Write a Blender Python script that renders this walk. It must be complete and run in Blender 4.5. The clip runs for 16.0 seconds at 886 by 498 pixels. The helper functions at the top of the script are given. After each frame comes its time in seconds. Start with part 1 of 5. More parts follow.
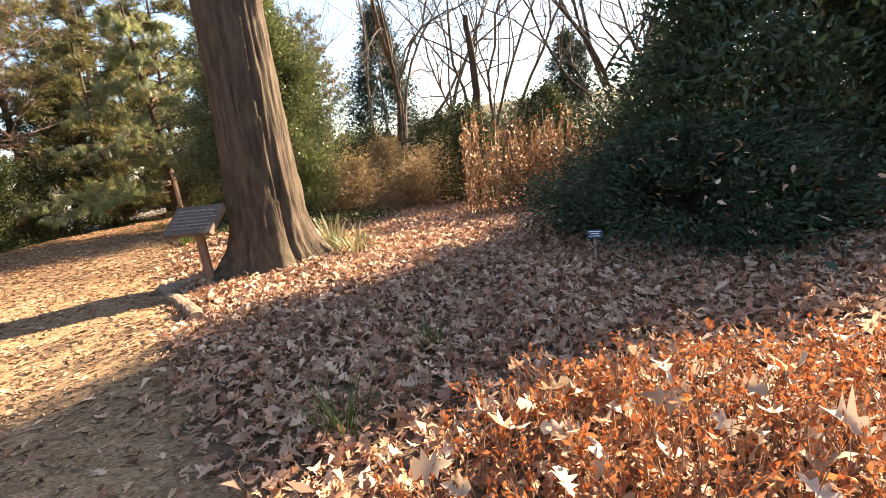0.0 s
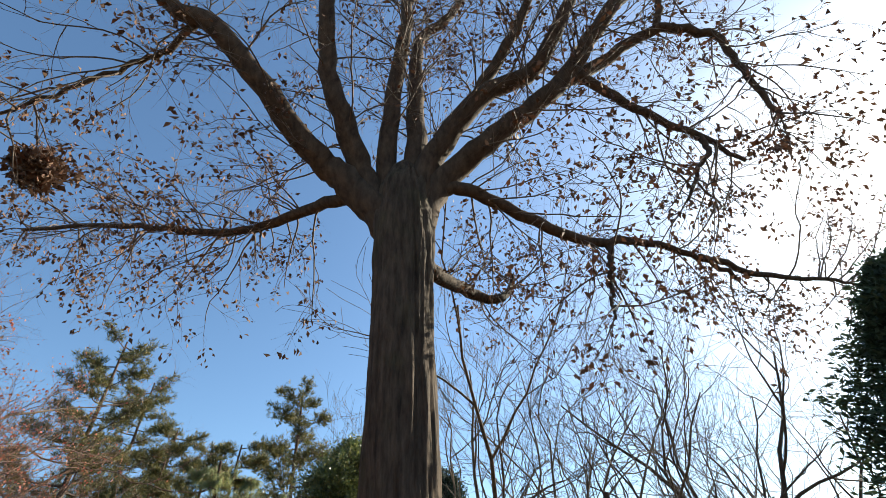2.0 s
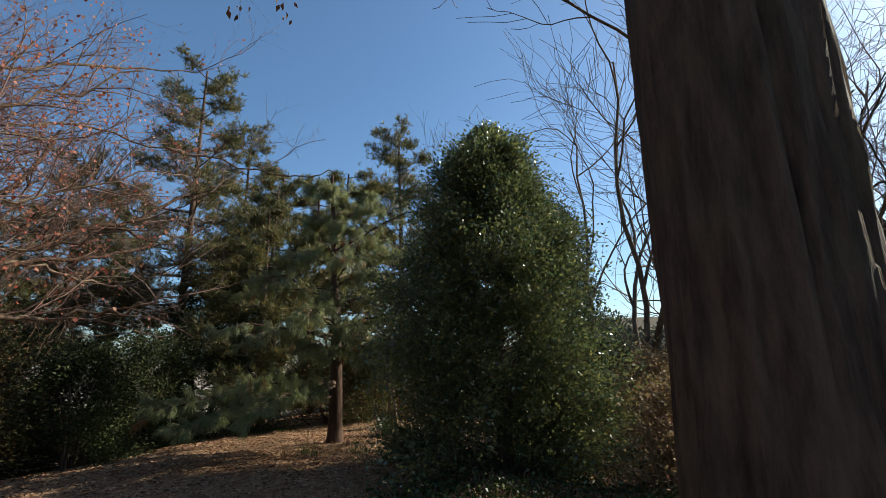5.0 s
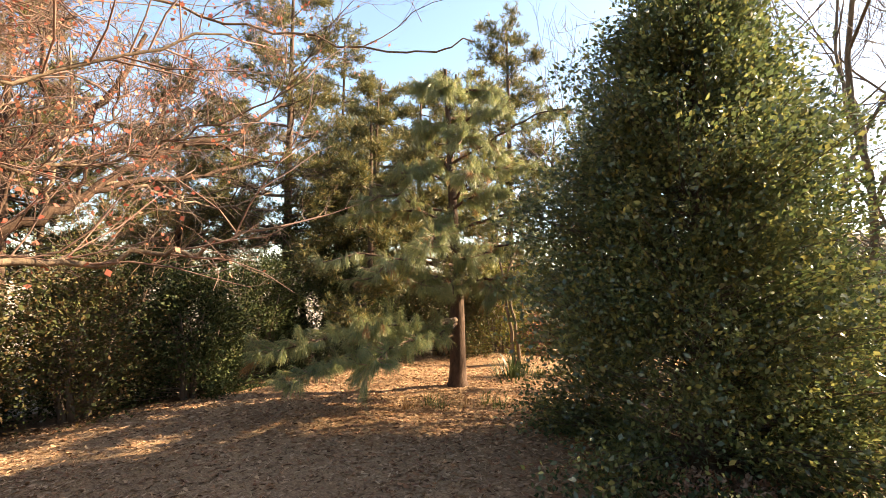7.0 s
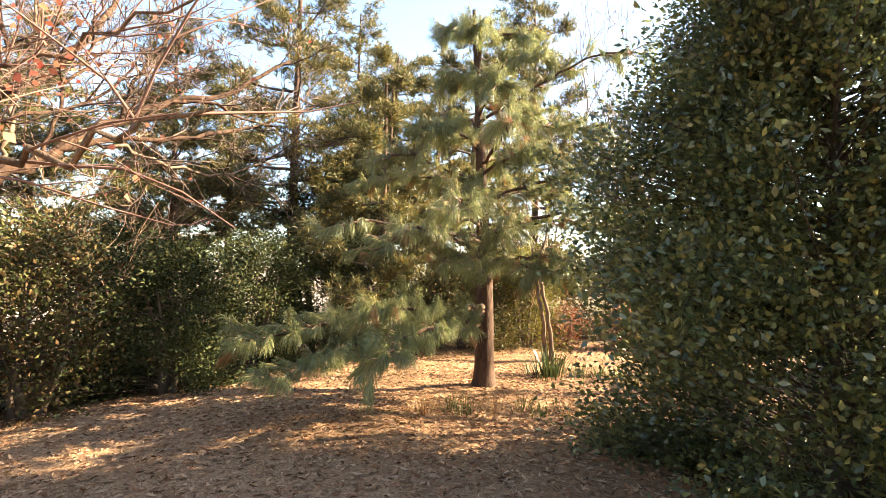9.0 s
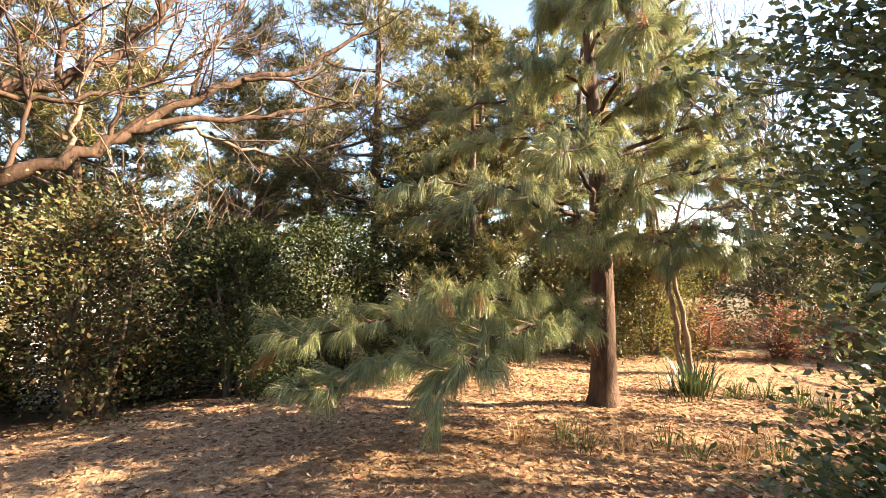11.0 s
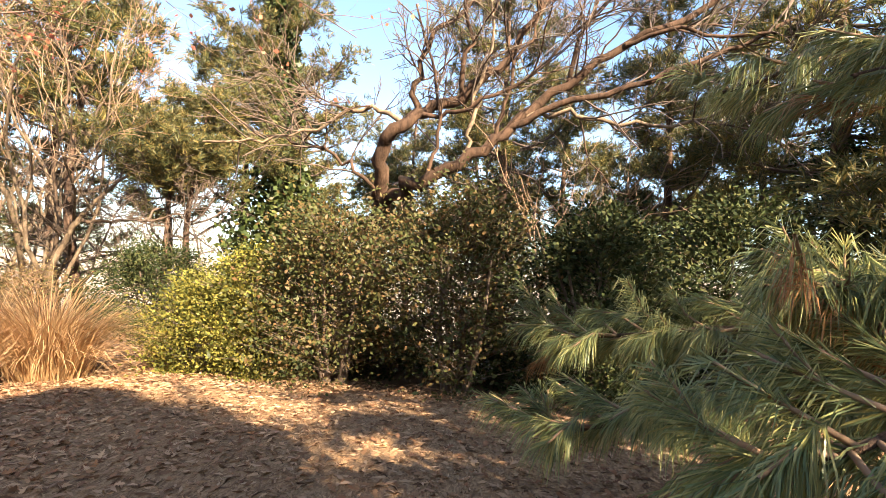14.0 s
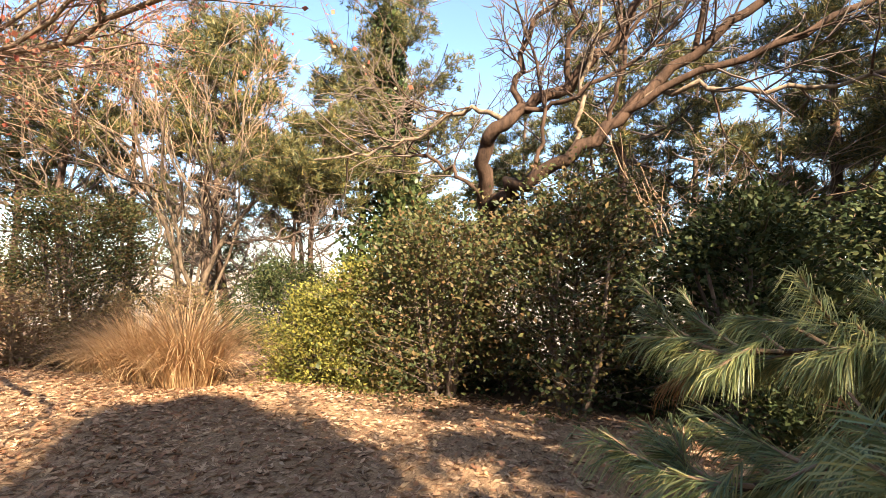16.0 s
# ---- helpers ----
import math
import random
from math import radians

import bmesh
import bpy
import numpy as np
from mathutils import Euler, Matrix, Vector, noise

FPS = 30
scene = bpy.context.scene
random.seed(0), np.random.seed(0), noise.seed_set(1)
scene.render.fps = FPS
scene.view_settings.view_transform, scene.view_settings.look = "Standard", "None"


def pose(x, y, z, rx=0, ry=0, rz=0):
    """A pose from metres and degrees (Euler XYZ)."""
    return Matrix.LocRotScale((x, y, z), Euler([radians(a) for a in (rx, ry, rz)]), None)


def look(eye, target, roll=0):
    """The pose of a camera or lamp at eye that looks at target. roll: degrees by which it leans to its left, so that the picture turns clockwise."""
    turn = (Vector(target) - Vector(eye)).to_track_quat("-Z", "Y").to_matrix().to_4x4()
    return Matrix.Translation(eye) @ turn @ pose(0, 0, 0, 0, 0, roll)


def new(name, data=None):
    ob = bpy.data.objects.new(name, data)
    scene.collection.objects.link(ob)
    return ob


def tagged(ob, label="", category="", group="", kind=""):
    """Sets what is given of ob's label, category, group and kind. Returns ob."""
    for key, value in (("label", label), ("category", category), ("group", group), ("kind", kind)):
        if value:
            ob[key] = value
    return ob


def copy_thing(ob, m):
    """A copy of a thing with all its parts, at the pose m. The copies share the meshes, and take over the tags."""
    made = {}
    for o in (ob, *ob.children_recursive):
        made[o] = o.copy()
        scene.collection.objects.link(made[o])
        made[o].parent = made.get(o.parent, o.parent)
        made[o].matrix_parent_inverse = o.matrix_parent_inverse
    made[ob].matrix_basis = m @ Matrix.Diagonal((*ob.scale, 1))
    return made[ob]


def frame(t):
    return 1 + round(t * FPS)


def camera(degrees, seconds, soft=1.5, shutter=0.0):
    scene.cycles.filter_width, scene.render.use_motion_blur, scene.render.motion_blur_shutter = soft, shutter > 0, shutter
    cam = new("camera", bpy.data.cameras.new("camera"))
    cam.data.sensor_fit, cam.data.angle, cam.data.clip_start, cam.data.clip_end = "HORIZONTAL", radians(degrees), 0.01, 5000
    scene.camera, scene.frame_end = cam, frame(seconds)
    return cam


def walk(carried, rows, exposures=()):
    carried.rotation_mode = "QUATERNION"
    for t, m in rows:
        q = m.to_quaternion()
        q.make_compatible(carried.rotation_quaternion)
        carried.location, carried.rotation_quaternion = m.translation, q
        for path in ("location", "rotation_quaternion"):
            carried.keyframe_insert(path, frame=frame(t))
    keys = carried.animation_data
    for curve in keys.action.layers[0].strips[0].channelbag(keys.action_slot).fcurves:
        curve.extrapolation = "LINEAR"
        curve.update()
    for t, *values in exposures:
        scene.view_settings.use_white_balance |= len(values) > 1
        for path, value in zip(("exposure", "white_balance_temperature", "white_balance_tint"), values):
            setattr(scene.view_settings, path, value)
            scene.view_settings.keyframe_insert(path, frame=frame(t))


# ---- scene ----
cam = camera(86.1, 16.0, soft=0.5)
PATH = [
    (0, (0.578, -0.863, 1.476), (0.532, 1.091, 1.052), -6.5),
    (0.5, (0.081, -0.44, 1.499), (-0.032, 1.538, 1.226), -5.3),
    (1, (-0.51, 0.075, 1.563), (-0.65, 2.062, 1.74), -3.1),
    (1.2, (-0.687, 0.248, 1.656), (-0.837, 2.2, 2.068), -3.3),
    (1.5, (-0.909, 0.399, 1.835), (-1.024, 2.252, 2.578), -2.5),
    (1.8, (-1.123, 0.365, 2.025), (-1.203, 2.051, 3.099), -2.8),
    (2, (-1.255, 0.483, 2.101), (-1.302, 2.01, 3.391), -3.2),
    (2.5, (-1.552, 0.729, 2.193), (-1.504, 1.832, 3.86), -4.4),
    (2.9, (-1.806, 1.174, 2.056), (-1.78, 2.485, 3.565), -2.4),
    (3, (-1.863, 1.3, 2.035), (-1.842, 2.673, 3.489), -1.3),
    (3.1, (-1.901, 1.441, 1.998), (-1.897, 2.875, 3.393), -0.7),
    (3.3, (-1.987, 1.695, 1.895), (-2.002, 3.249, 3.154), -0.4),
    (3.5, (-2.061, 1.967, 1.797), (-2.093, 3.633, 2.903), -0.4),
    (4, (-2.317, 2.501, 1.725), (-2.405, 4.344, 2.497), -1.2),
    (4.5, (-2.6, 3.026, 1.756), (-2.872, 4.916, 2.349), -1.2),
    (5, (-2.882, 3.576, 1.802), (-3.328, 5.472, 2.252), -1.0),
    (5.2, (-2.996, 3.757, 1.864), (-3.493, 5.652, 2.269), -0.9),
    (7.3, (-4.418, 5.483, 2.185), (-5.269, 7.29, 2.276), 0.7),
    (8.2, (-4.719, 6.027, 2.071), (-5.6, 7.821, 2.151), 1.4),
    (10.3, (-5.547, 7.46, 1.763), (-6.47, 9.231, 1.861), 0.0),
    (10.5, (-5.61, 7.598, 1.756), (-6.596, 9.336, 1.848), 0.2),
    (11, (-5.761, 7.952, 1.671), (-6.99, 9.527, 1.756), 0.8),
    (11.5, (-5.939, 8.206, 1.579), (-7.469, 9.491, 1.666), 1.6),
    (12, (-6.097, 8.459, 1.552), (-7.867, 9.386, 1.628), 2.9),
    (12.5, (-6.258, 8.734, 1.507), (-8.143, 9.4, 1.57), 3.0),
    (13, (-6.389, 9.003, 1.493), (-8.337, 9.455, 1.549), 3.5),
    (13.5, (-6.445, 9.319, 1.475), (-8.427, 9.582, 1.531), 3.9),
    (14, (-6.514, 9.616, 1.427), (-8.512, 9.625, 1.503), 2.9),
    (14.5, (-6.602, 9.702, 1.422), (-8.588, 9.489, 1.525), 2.3),
    (15, (-6.718, 9.779, 1.403), (-8.676, 9.384, 1.512), 1.6),
    (15.5, (-6.892, 9.763, 1.377), (-8.839, 9.318, 1.486), 1.3),
    (16, (-6.97, 9.748, 1.393), (-8.908, 9.264, 1.491), 0.9),
]
EXPOSURES = [(0.0, 2.7, 7300, 10), (1.0, 2.6, 7200, 10), (1.5, 2.05, 6700, 10), (2.0, 1.4, 6100, 0), (2.5, 1.0, 5800, -5), (3.0, 0.95, 5700, -5), (3.5, 0.55, 5700, -3), (4.0, 0.45, 5700, -1), (5.0, 0.9, 5800, 0),
             (7.3, 2.8, 8000, 10), (10.3, 3.25, 7300, 10), (12.5, 2.93, 7400, 11), (15.0, 2.65, 6900, 9), (16.0, 2.55, 6800, 9)]
walk(cam, [(t, look(eye, target, roll)) for t, eye, target, roll in PATH], EXPOSURES)

# ---- world, sun ----
SUN_AZ, SUN_EL = 53.0, 32.0
world = bpy.data.worlds.new("sky_world")
scene.world = world
world.use_nodes = True
wn = world.node_tree
sky = wn.nodes.new("ShaderNodeTexSky")
sky.sky_type = "NISHITA"
sky.sun_disc = False
sky.sun_elevation, sky.sun_rotation = radians(SUN_EL), radians(SUN_AZ)
sky.dust_density, sky.ozone_density, sky.air_density = 0.9, 3.0, 1.0
wn.nodes["Background"].inputs["Strength"].default_value = 0.08
wn.links.new(sky.outputs[0], wn.nodes["Background"].inputs["Color"])
sun = new("sun", bpy.data.lights.new("sun", "SUN"))
sun.data.energy, sun.data.angle, sun.data.color = 5.0, radians(0.55), (1.0, 0.87, 0.7)
sun_way = Vector((math.sin(radians(SUN_AZ)) * math.cos(radians(SUN_EL)), math.cos(radians(SUN_AZ)) * math.cos(radians(SUN_EL)), math.sin(radians(SUN_EL))))
sun.matrix_world = look(sun_way * 60, (0, 0, 0))


# ---- materials ----
def nodes_of(name):
    m = bpy.data.materials.new(name)
    m.use_nodes = True
    t = m.node_tree
    return m, t, t.nodes["Principled BSDF"], t.nodes["Material Output"]


def ramp_node(t, colours, fac):
    r = t.nodes.new("ShaderNodeValToRGB")
    e = r.color_ramp.elements
    while len(e) < len(colours):
        e.new(0.5)
    for i, c in enumerate(colours):
        e[i].position = i / (len(colours) - 1)
        e[i].color = (*c, 1)
    t.links.new(fac, r.inputs["Fac"])
    return r.outputs["Color"]


def noise_node(t, scale, detail=4.0, rough=0.55, stretch=None):
    n = t.nodes.new("ShaderNodeTexNoise")
    n.inputs["Scale"].default_value, n.inputs["Detail"].default_value, n.inputs["Roughness"].default_value = scale, detail, rough
    c = t.nodes.new("ShaderNodeTexCoord")
    if stretch:
        mp = t.nodes.new("ShaderNodeMapping")
        mp.inputs["Scale"].default_value = stretch
        t.links.new(c.outputs["Object"], mp.inputs["Vector"])
        t.links.new(mp.outputs["Vector"], n.inputs["Vector"])
    else:
        t.links.new(c.outputs["Object"], n.inputs["Vector"])
    return n.outputs["Fac"]


def mix_node(t, a, b, fac, mode="MIX"):
    m = t.nodes.new("ShaderNodeMix")
    m.data_type, m.blend_type = "RGBA", mode
    for sock, v in ((m.inputs[6], a), (m.inputs[7], b), (m.inputs[0], fac)):
        if isinstance(v, (int, float)):
            sock.default_value = v
        elif isinstance(v, tuple):
            sock.default_value = (*v, 1)
        else:
            t.links.new(v, sock)
    return m.outputs[2]


def bump_node(t, bsdf, height, strength, distance=0.02):
    b = t.nodes.new("ShaderNodeBump")
    b.inputs["Strength"].default_value, b.inputs["Distance"].default_value = strength, distance
    t.links.new(height, b.inputs["Height"])
    t.links.new(b.outputs["Normal"], bsdf.inputs["Normal"])


def leaf_mat(name, colours, rough=0.5, through_light=0.3, patch=1.3, spec=0.35):
    """Leaves, each a little different in colour, some light passing through."""
    m, t, bsdf, out = nodes_of(name)
    geo = t.nodes.new("ShaderNodeNewGeometry")
    col = ramp_node(t, colours, geo.outputs["Random Per Island"])
    n = noise_node(t, patch, 2.0)
    dark = ramp_node(t, [(0.62, 0.62, 0.62), (1.2, 1.2, 1.2)], n)
    col = mix_node(t, col, dark, 0.8, "MULTIPLY")
    t.links.new(col, bsdf.inputs["Base Color"])
    bsdf.inputs["Roughness"].default_value = rough
    bsdf.inputs["Specular IOR Level"].default_value = spec
    if through_light:
        tr = t.nodes.new("ShaderNodeBsdfTranslucent")
        t.links.new(col, tr.inputs["Color"])
        mx = t.nodes.new("ShaderNodeMixShader")
        mx.inputs[0].default_value = through_light
        t.links.new(bsdf.outputs[0], mx.inputs[1])
        t.links.new(tr.outputs[0], mx.inputs[2])
        t.links.new(mx.outputs[0], out.inputs["Surface"])
    return m


def bark_mat(name, dark, light, stretch=(9, 9, 1.6), moss=None, strength=0.8):
    m, t, bsdf, out = nodes_of(name)
    a = noise_node(t, 1.6, 6.0, 0.65, stretch)
    b = noise_node(t, 1.1, 3.0)
    fine = noise_node(t, 60.0, 4.0, 0.7)
    col = ramp_node(t, [dark, dark, tuple((d + l) / 2 for d, l in zip(dark, light)), light, light], a)
    col = mix_node(t, col, ramp_node(t, [(0.6, 0.6, 0.6), (1.25, 1.2, 1.15)], b), 0.7, "MULTIPLY")
    col = mix_node(t, col, ramp_node(t, [(0.7, 0.7, 0.7), (1.25, 1.25, 1.25)], fine), 0.6, "MULTIPLY")
    if moss:
        fac = ramp_node(t, [(0, 0, 0), (0, 0, 0), (0.6, 0.6, 0.6)], noise_node(t, 2.3, 4.0))
        col = mix_node(t, col, moss, fac)
    t.links.new(col, bsdf.inputs["Base Color"])
    bsdf.inputs["Roughness"].default_value = 0.9
    bsdf.inputs["Specular IOR Level"].default_value = 0.15
    bump_node(t, bsdf, a, strength, 0.03)
    return m


def soil_mat(name, colours, bits, scale=1.0):
    """Trodden soil with needles, chips and crumbs of leaf in it."""
    m, t, bsdf, out = nodes_of(name)
    big = noise_node(t, 0.7 * scale, 3.0)
    mid = noise_node(t, 7.0 * scale, 6.0, 0.7)
    v = t.nodes.new("ShaderNodeTexVoronoi")
    v.inputs["Scale"].default_value = 42.0 * scale
    c = t.nodes.new("ShaderNodeTexCoord")
    mp = t.nodes.new("ShaderNodeMapping")
    mp.inputs["Scale"].default_value = (1.0, 2.2, 1.0)
    mp.inputs["Rotation"].default_value = (0, 0, 0.7)
    t.links.new(c.outputs["Object"], mp.inputs["Vector"])
    t.links.new(mp.outputs["Vector"], v.inputs["Vector"])
    col = ramp_node(t, colours, mid)
    sep = t.nodes.new("ShaderNodeSeparateColor")
    t.links.new(v.outputs["Color"], sep.inputs["Color"])
    chips = ramp_node(t, bits, sep.outputs[0])
    col = mix_node(t, col, chips, 0.55)
    col = mix_node(t, col, ramp_node(t, [(0.7, 0.68, 0.66), (1.2, 1.2, 1.2)], big), 0.8, "MULTIPLY")
    t.links.new(col, bsdf.inputs["Base Color"])
    bsdf.inputs["Roughness"].default_value = 0.95
    bsdf.inputs["Specular IOR Level"].default_value = 0.1
    bump_node(t, bsdf, v.outputs["Distance"], 0.5, 0.015)
    return m


def plain_mat(name, colour, rough=0.6, metal=0.0, var=0.25, scale=12.0):
    m, t, bsdf, out = nodes_of(name)
    lo, hi = tuple(c * (1 - var) for c in colour), tuple(min(1, c * (1 + var)) for c in colour)
    t.links.new(ramp_node(t, [lo, hi], noise_node(t, scale, 5.0, 0.65)), bsdf.inputs["Base Color"])
    bsdf.inputs["Roughness"].default_value, bsdf.inputs["Metallic"].default_value = rough, metal
    return m


M_PATH = soil_mat("path_soil", [(0.14, 0.08, 0.047), (0.28, 0.165, 0.095), (0.4, 0.25, 0.15)], [(0.08, 0.05, 0.03), (0.27, 0.165, 0.085), (0.42, 0.29, 0.16)])
M_BED = soil_mat("bed_soil", [(0.09, 0.055, 0.035), (0.18, 0.11, 0.07)], [(0.08, 0.05, 0.035), (0.2, 0.13, 0.085)])
M_FIELD = soil_mat("far_ground", [(0.22, 0.185, 0.145), (0.36, 0.31, 0.255)], [(0.2, 0.16, 0.12), (0.34, 0.28, 0.22)], 0.3)
M_SCRUB = soil_mat("scrub_ground", [(0.06, 0.05, 0.03), (0.12, 0.095, 0.06)], [(0.05, 0.05, 0.025), (0.14, 0.1, 0.06)], 0.3)
M_FARWOOD = leaf_mat("far_wood_foliage", [(0.05, 0.045, 0.032), (0.1, 0.085, 0.06), (0.06, 0.07, 0.04), (0.13, 0.1, 0.07)], 0.8, 0.2, 0.15)
M_OAKBARK = bark_mat("oak_bark", (0.018, 0.013, 0.01), (0.15, 0.106, 0.074), moss=(0.085, 0.08, 0.035), strength=1.0)
M_LIMB = bark_mat("limb_bark", (0.032, 0.022, 0.016), (0.135, 0.092, 0.063), (6, 6, 2))
M_WIDEBARK = bark_mat("crooked_limb_bark", (0.022, 0.014, 0.01), (0.115, 0.068, 0.044), (6, 6, 2))
M_PALEBARK = bark_mat("pale_bark", (0.06, 0.042, 0.03), (0.29, 0.21, 0.14), (7, 7, 2.5))
M_TWIG = plain_mat("twig_wood", (0.1, 0.068, 0.048), 0.85, var=0.4, scale=3.0)
M_TANTWIG = plain_mat("tan_twig_wood", (0.27, 0.165, 0.1), 0.85)
M_REDTWIG = plain_mat("red_twig_wood", (0.17, 0.098, 0.07), 0.85, var=0.45, scale=3.0)
M_PINEBARK = bark_mat("pine_bark", (0.04, 0.027, 0.02), (0.16, 0.098, 0.068), (8, 8, 3), strength=1.0)
M_OAKLEAF = leaf_mat("dry_oak_leaf", [(0.07, 0.036, 0.021), (0.13, 0.066, 0.036), (0.19, 0.1, 0.055), (0.14, 0.055, 0.03)], 0.75, 0.12)
M_LITTER = leaf_mat("fallen_leaf", [(0.16, 0.068, 0.04), (0.44, 0.24, 0.145), (0.58, 0.36, 0.23), (0.29, 0.125, 0.072), (0.68, 0.48, 0.34), (0.42, 0.195, 0.11)], 0.65, 0.12, 0.8, 0.2)
M_GOLDLITTER = leaf_mat("golden_fallen_leaf", [(0.16, 0.07, 0.038), (0.42, 0.23, 0.12), (0.57, 0.37, 0.215), (0.24, 0.11, 0.06), (0.37, 0.18, 0.085)], 0.75, 0.15, 0.8, 0.2)
M_STRAW = leaf_mat("needle_straw", [(0.12, 0.062, 0.035), (0.37, 0.22, 0.13), (0.53, 0.35, 0.215), (0.23, 0.12, 0.066)], 0.8, 0.1, 0.8, 0.2)
M_ORANGE = leaf_mat("orange_leaf", [(0.12, 0.045, 0.022), (0.42, 0.11, 0.035), (0.5, 0.2, 0.075), (0.24, 0.09, 0.04), (0.5, 0.15, 0.042)], 0.6, 0.3)
M_PALELEAF = leaf_mat("pale_dry_leaf", [(0.36, 0.24, 0.15), (0.6, 0.47, 0.35)], 0.6, 0.2)
M_HOLLY = leaf_mat("holly_leaf", [(0.05, 0.075, 0.03), (0.1, 0.13, 0.046), (0.17, 0.19, 0.066), (0.29, 0.265, 0.08)], 0.28, 0.38, 0.9, 0.85)
M_YELLOWGREEN = leaf_mat("yellow_green_leaf", [(0.06, 0.07, 0.016), (0.17, 0.165, 0.036), (0.29, 0.24, 0.05), (0.1, 0.1, 0.024)], 0.55, 0.3, 1.2, 0.2)
M_SHRUB = leaf_mat("evergreen_shrub_leaf", [(0.028, 0.038, 0.013), (0.075, 0.085, 0.027), (0.105, 0.1, 0.033), (0.16, 0.088, 0.038), (0.045, 0.055, 0.018)], 0.55, 0.25, 0.9, 0.22)
# darker than M_SHRUB; on the shrub row this colour stands in for shade
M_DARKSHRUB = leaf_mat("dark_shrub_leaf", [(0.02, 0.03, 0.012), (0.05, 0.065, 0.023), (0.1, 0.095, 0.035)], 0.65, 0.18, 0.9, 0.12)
M_YEW = leaf_mat("yew_spray", [(0.025, 0.042, 0.024), (0.05, 0.08, 0.042), (0.08, 0.11, 0.055)], 0.6, 0.12, 1.0, 0.3)
M_NEEDLE = leaf_mat("pine_needle", [(0.11, 0.145, 0.06), (0.21, 0.25, 0.1), (0.32, 0.325, 0.125), (0.48, 0.42, 0.15)], 0.38, 0.36, 0.9, 0.5)
M_DEADNEEDLE = leaf_mat("dead_pine_needle", [(0.28, 0.12, 0.05), (0.4, 0.21, 0.08)], 0.6, 0.25)
M_FARNEEDLE = leaf_mat("black_pine_needle", [(0.038, 0.052, 0.022), (0.085, 0.095, 0.033), (0.17, 0.145, 0.048), (0.27, 0.185, 0.06)], 0.5, 0.32, 0.5)
M_CYPRESS = leaf_mat("cypress_spray", [(0.026, 0.04, 0.026), (0.05, 0.07, 0.042)], 0.6, 0.15, 0.8)
M_REDLEAF = leaf_mat("red_maple_leaf", [(0.36, 0.08, 0.055), (0.5, 0.17, 0.1), (0.45, 0.24, 0.13)], 0.6, 0.4)
M_DRYLEAF = leaf_mat("dry_stalk_leaf", [(0.16, 0.072, 0.034), (0.32, 0.16, 0.075), (0.44, 0.26, 0.13)], 0.7, 0.15)
M_BRUSHLEAF = leaf_mat("brush_leaf", [(0.15, 0.095, 0.045), (0.27, 0.18, 0.08), (0.36, 0.25, 0.13), (0.2, 0.17, 0.065), (0.28, 0.13, 0.06)], 0.7, 0.35)
M_GRASS = leaf_mat("dry_grass_blade", [(0.32, 0.17, 0.075), (0.52, 0.31, 0.145), (0.66, 0.45, 0.24)], 0.6, 0.3)
M_GREENBLADE = leaf_mat("green_blade", [(0.05, 0.08, 0.022), (0.1, 0.13, 0.035), (0.2, 0.19, 0.07)], 0.4, 0.3)
M_DARKBLADE = leaf_mat("dark_strap_blade", [(0.025, 0.045, 0.018), (0.05, 0.075, 0.025), (0.085, 0.1, 0.035)], 0.4, 0.25)
M_YUCCA = leaf_mat("yucca_blade", [(0.12, 0.14, 0.07), (0.26, 0.25, 0.12), (0.42, 0.35, 0.2)], 0.45, 0.25)
M_IVY = leaf_mat("ivy_leaf", [(0.02, 0.034, 0.011), (0.05, 0.07, 0.02), (0.11, 0.12, 0.034)], 0.45, 0.2)
M_SIGNWOOD = bark_mat("weathered_sign_wood", (0.07, 0.052, 0.042), (0.2, 0.15, 0.12), (3, 16, 16), strength=0.3)
M_POSTWOOD = bark_mat("post_wood", (0.13, 0.075, 0.05), (0.3, 0.18, 0.12), (14, 14, 2), strength=0.3)
M_SIGNTEXT = plain_mat("engraved_letters", (0.27, 0.235, 0.2), 0.7)
M_STONE = plain_mat("edging_timber", (0.22, 0.145, 0.095), 0.9, var=0.45, scale=18)
M_LABEL = plain_mat("black_label_plate", (0.02, 0.022, 0.03), 0.35)
M_LABELPRINT = plain_mat("white_print", (0.75, 0.76, 0.8), 0.5, var=0.05)
M_METAL = plain_mat("grey_metal_stake", (0.35, 0.35, 0.36), 0.4, 0.8)


# ---- geometry helpers ----
def unit(v):
    return v / np.maximum(np.linalg.norm(v, axis=-1, keepdims=True), 1e-9)


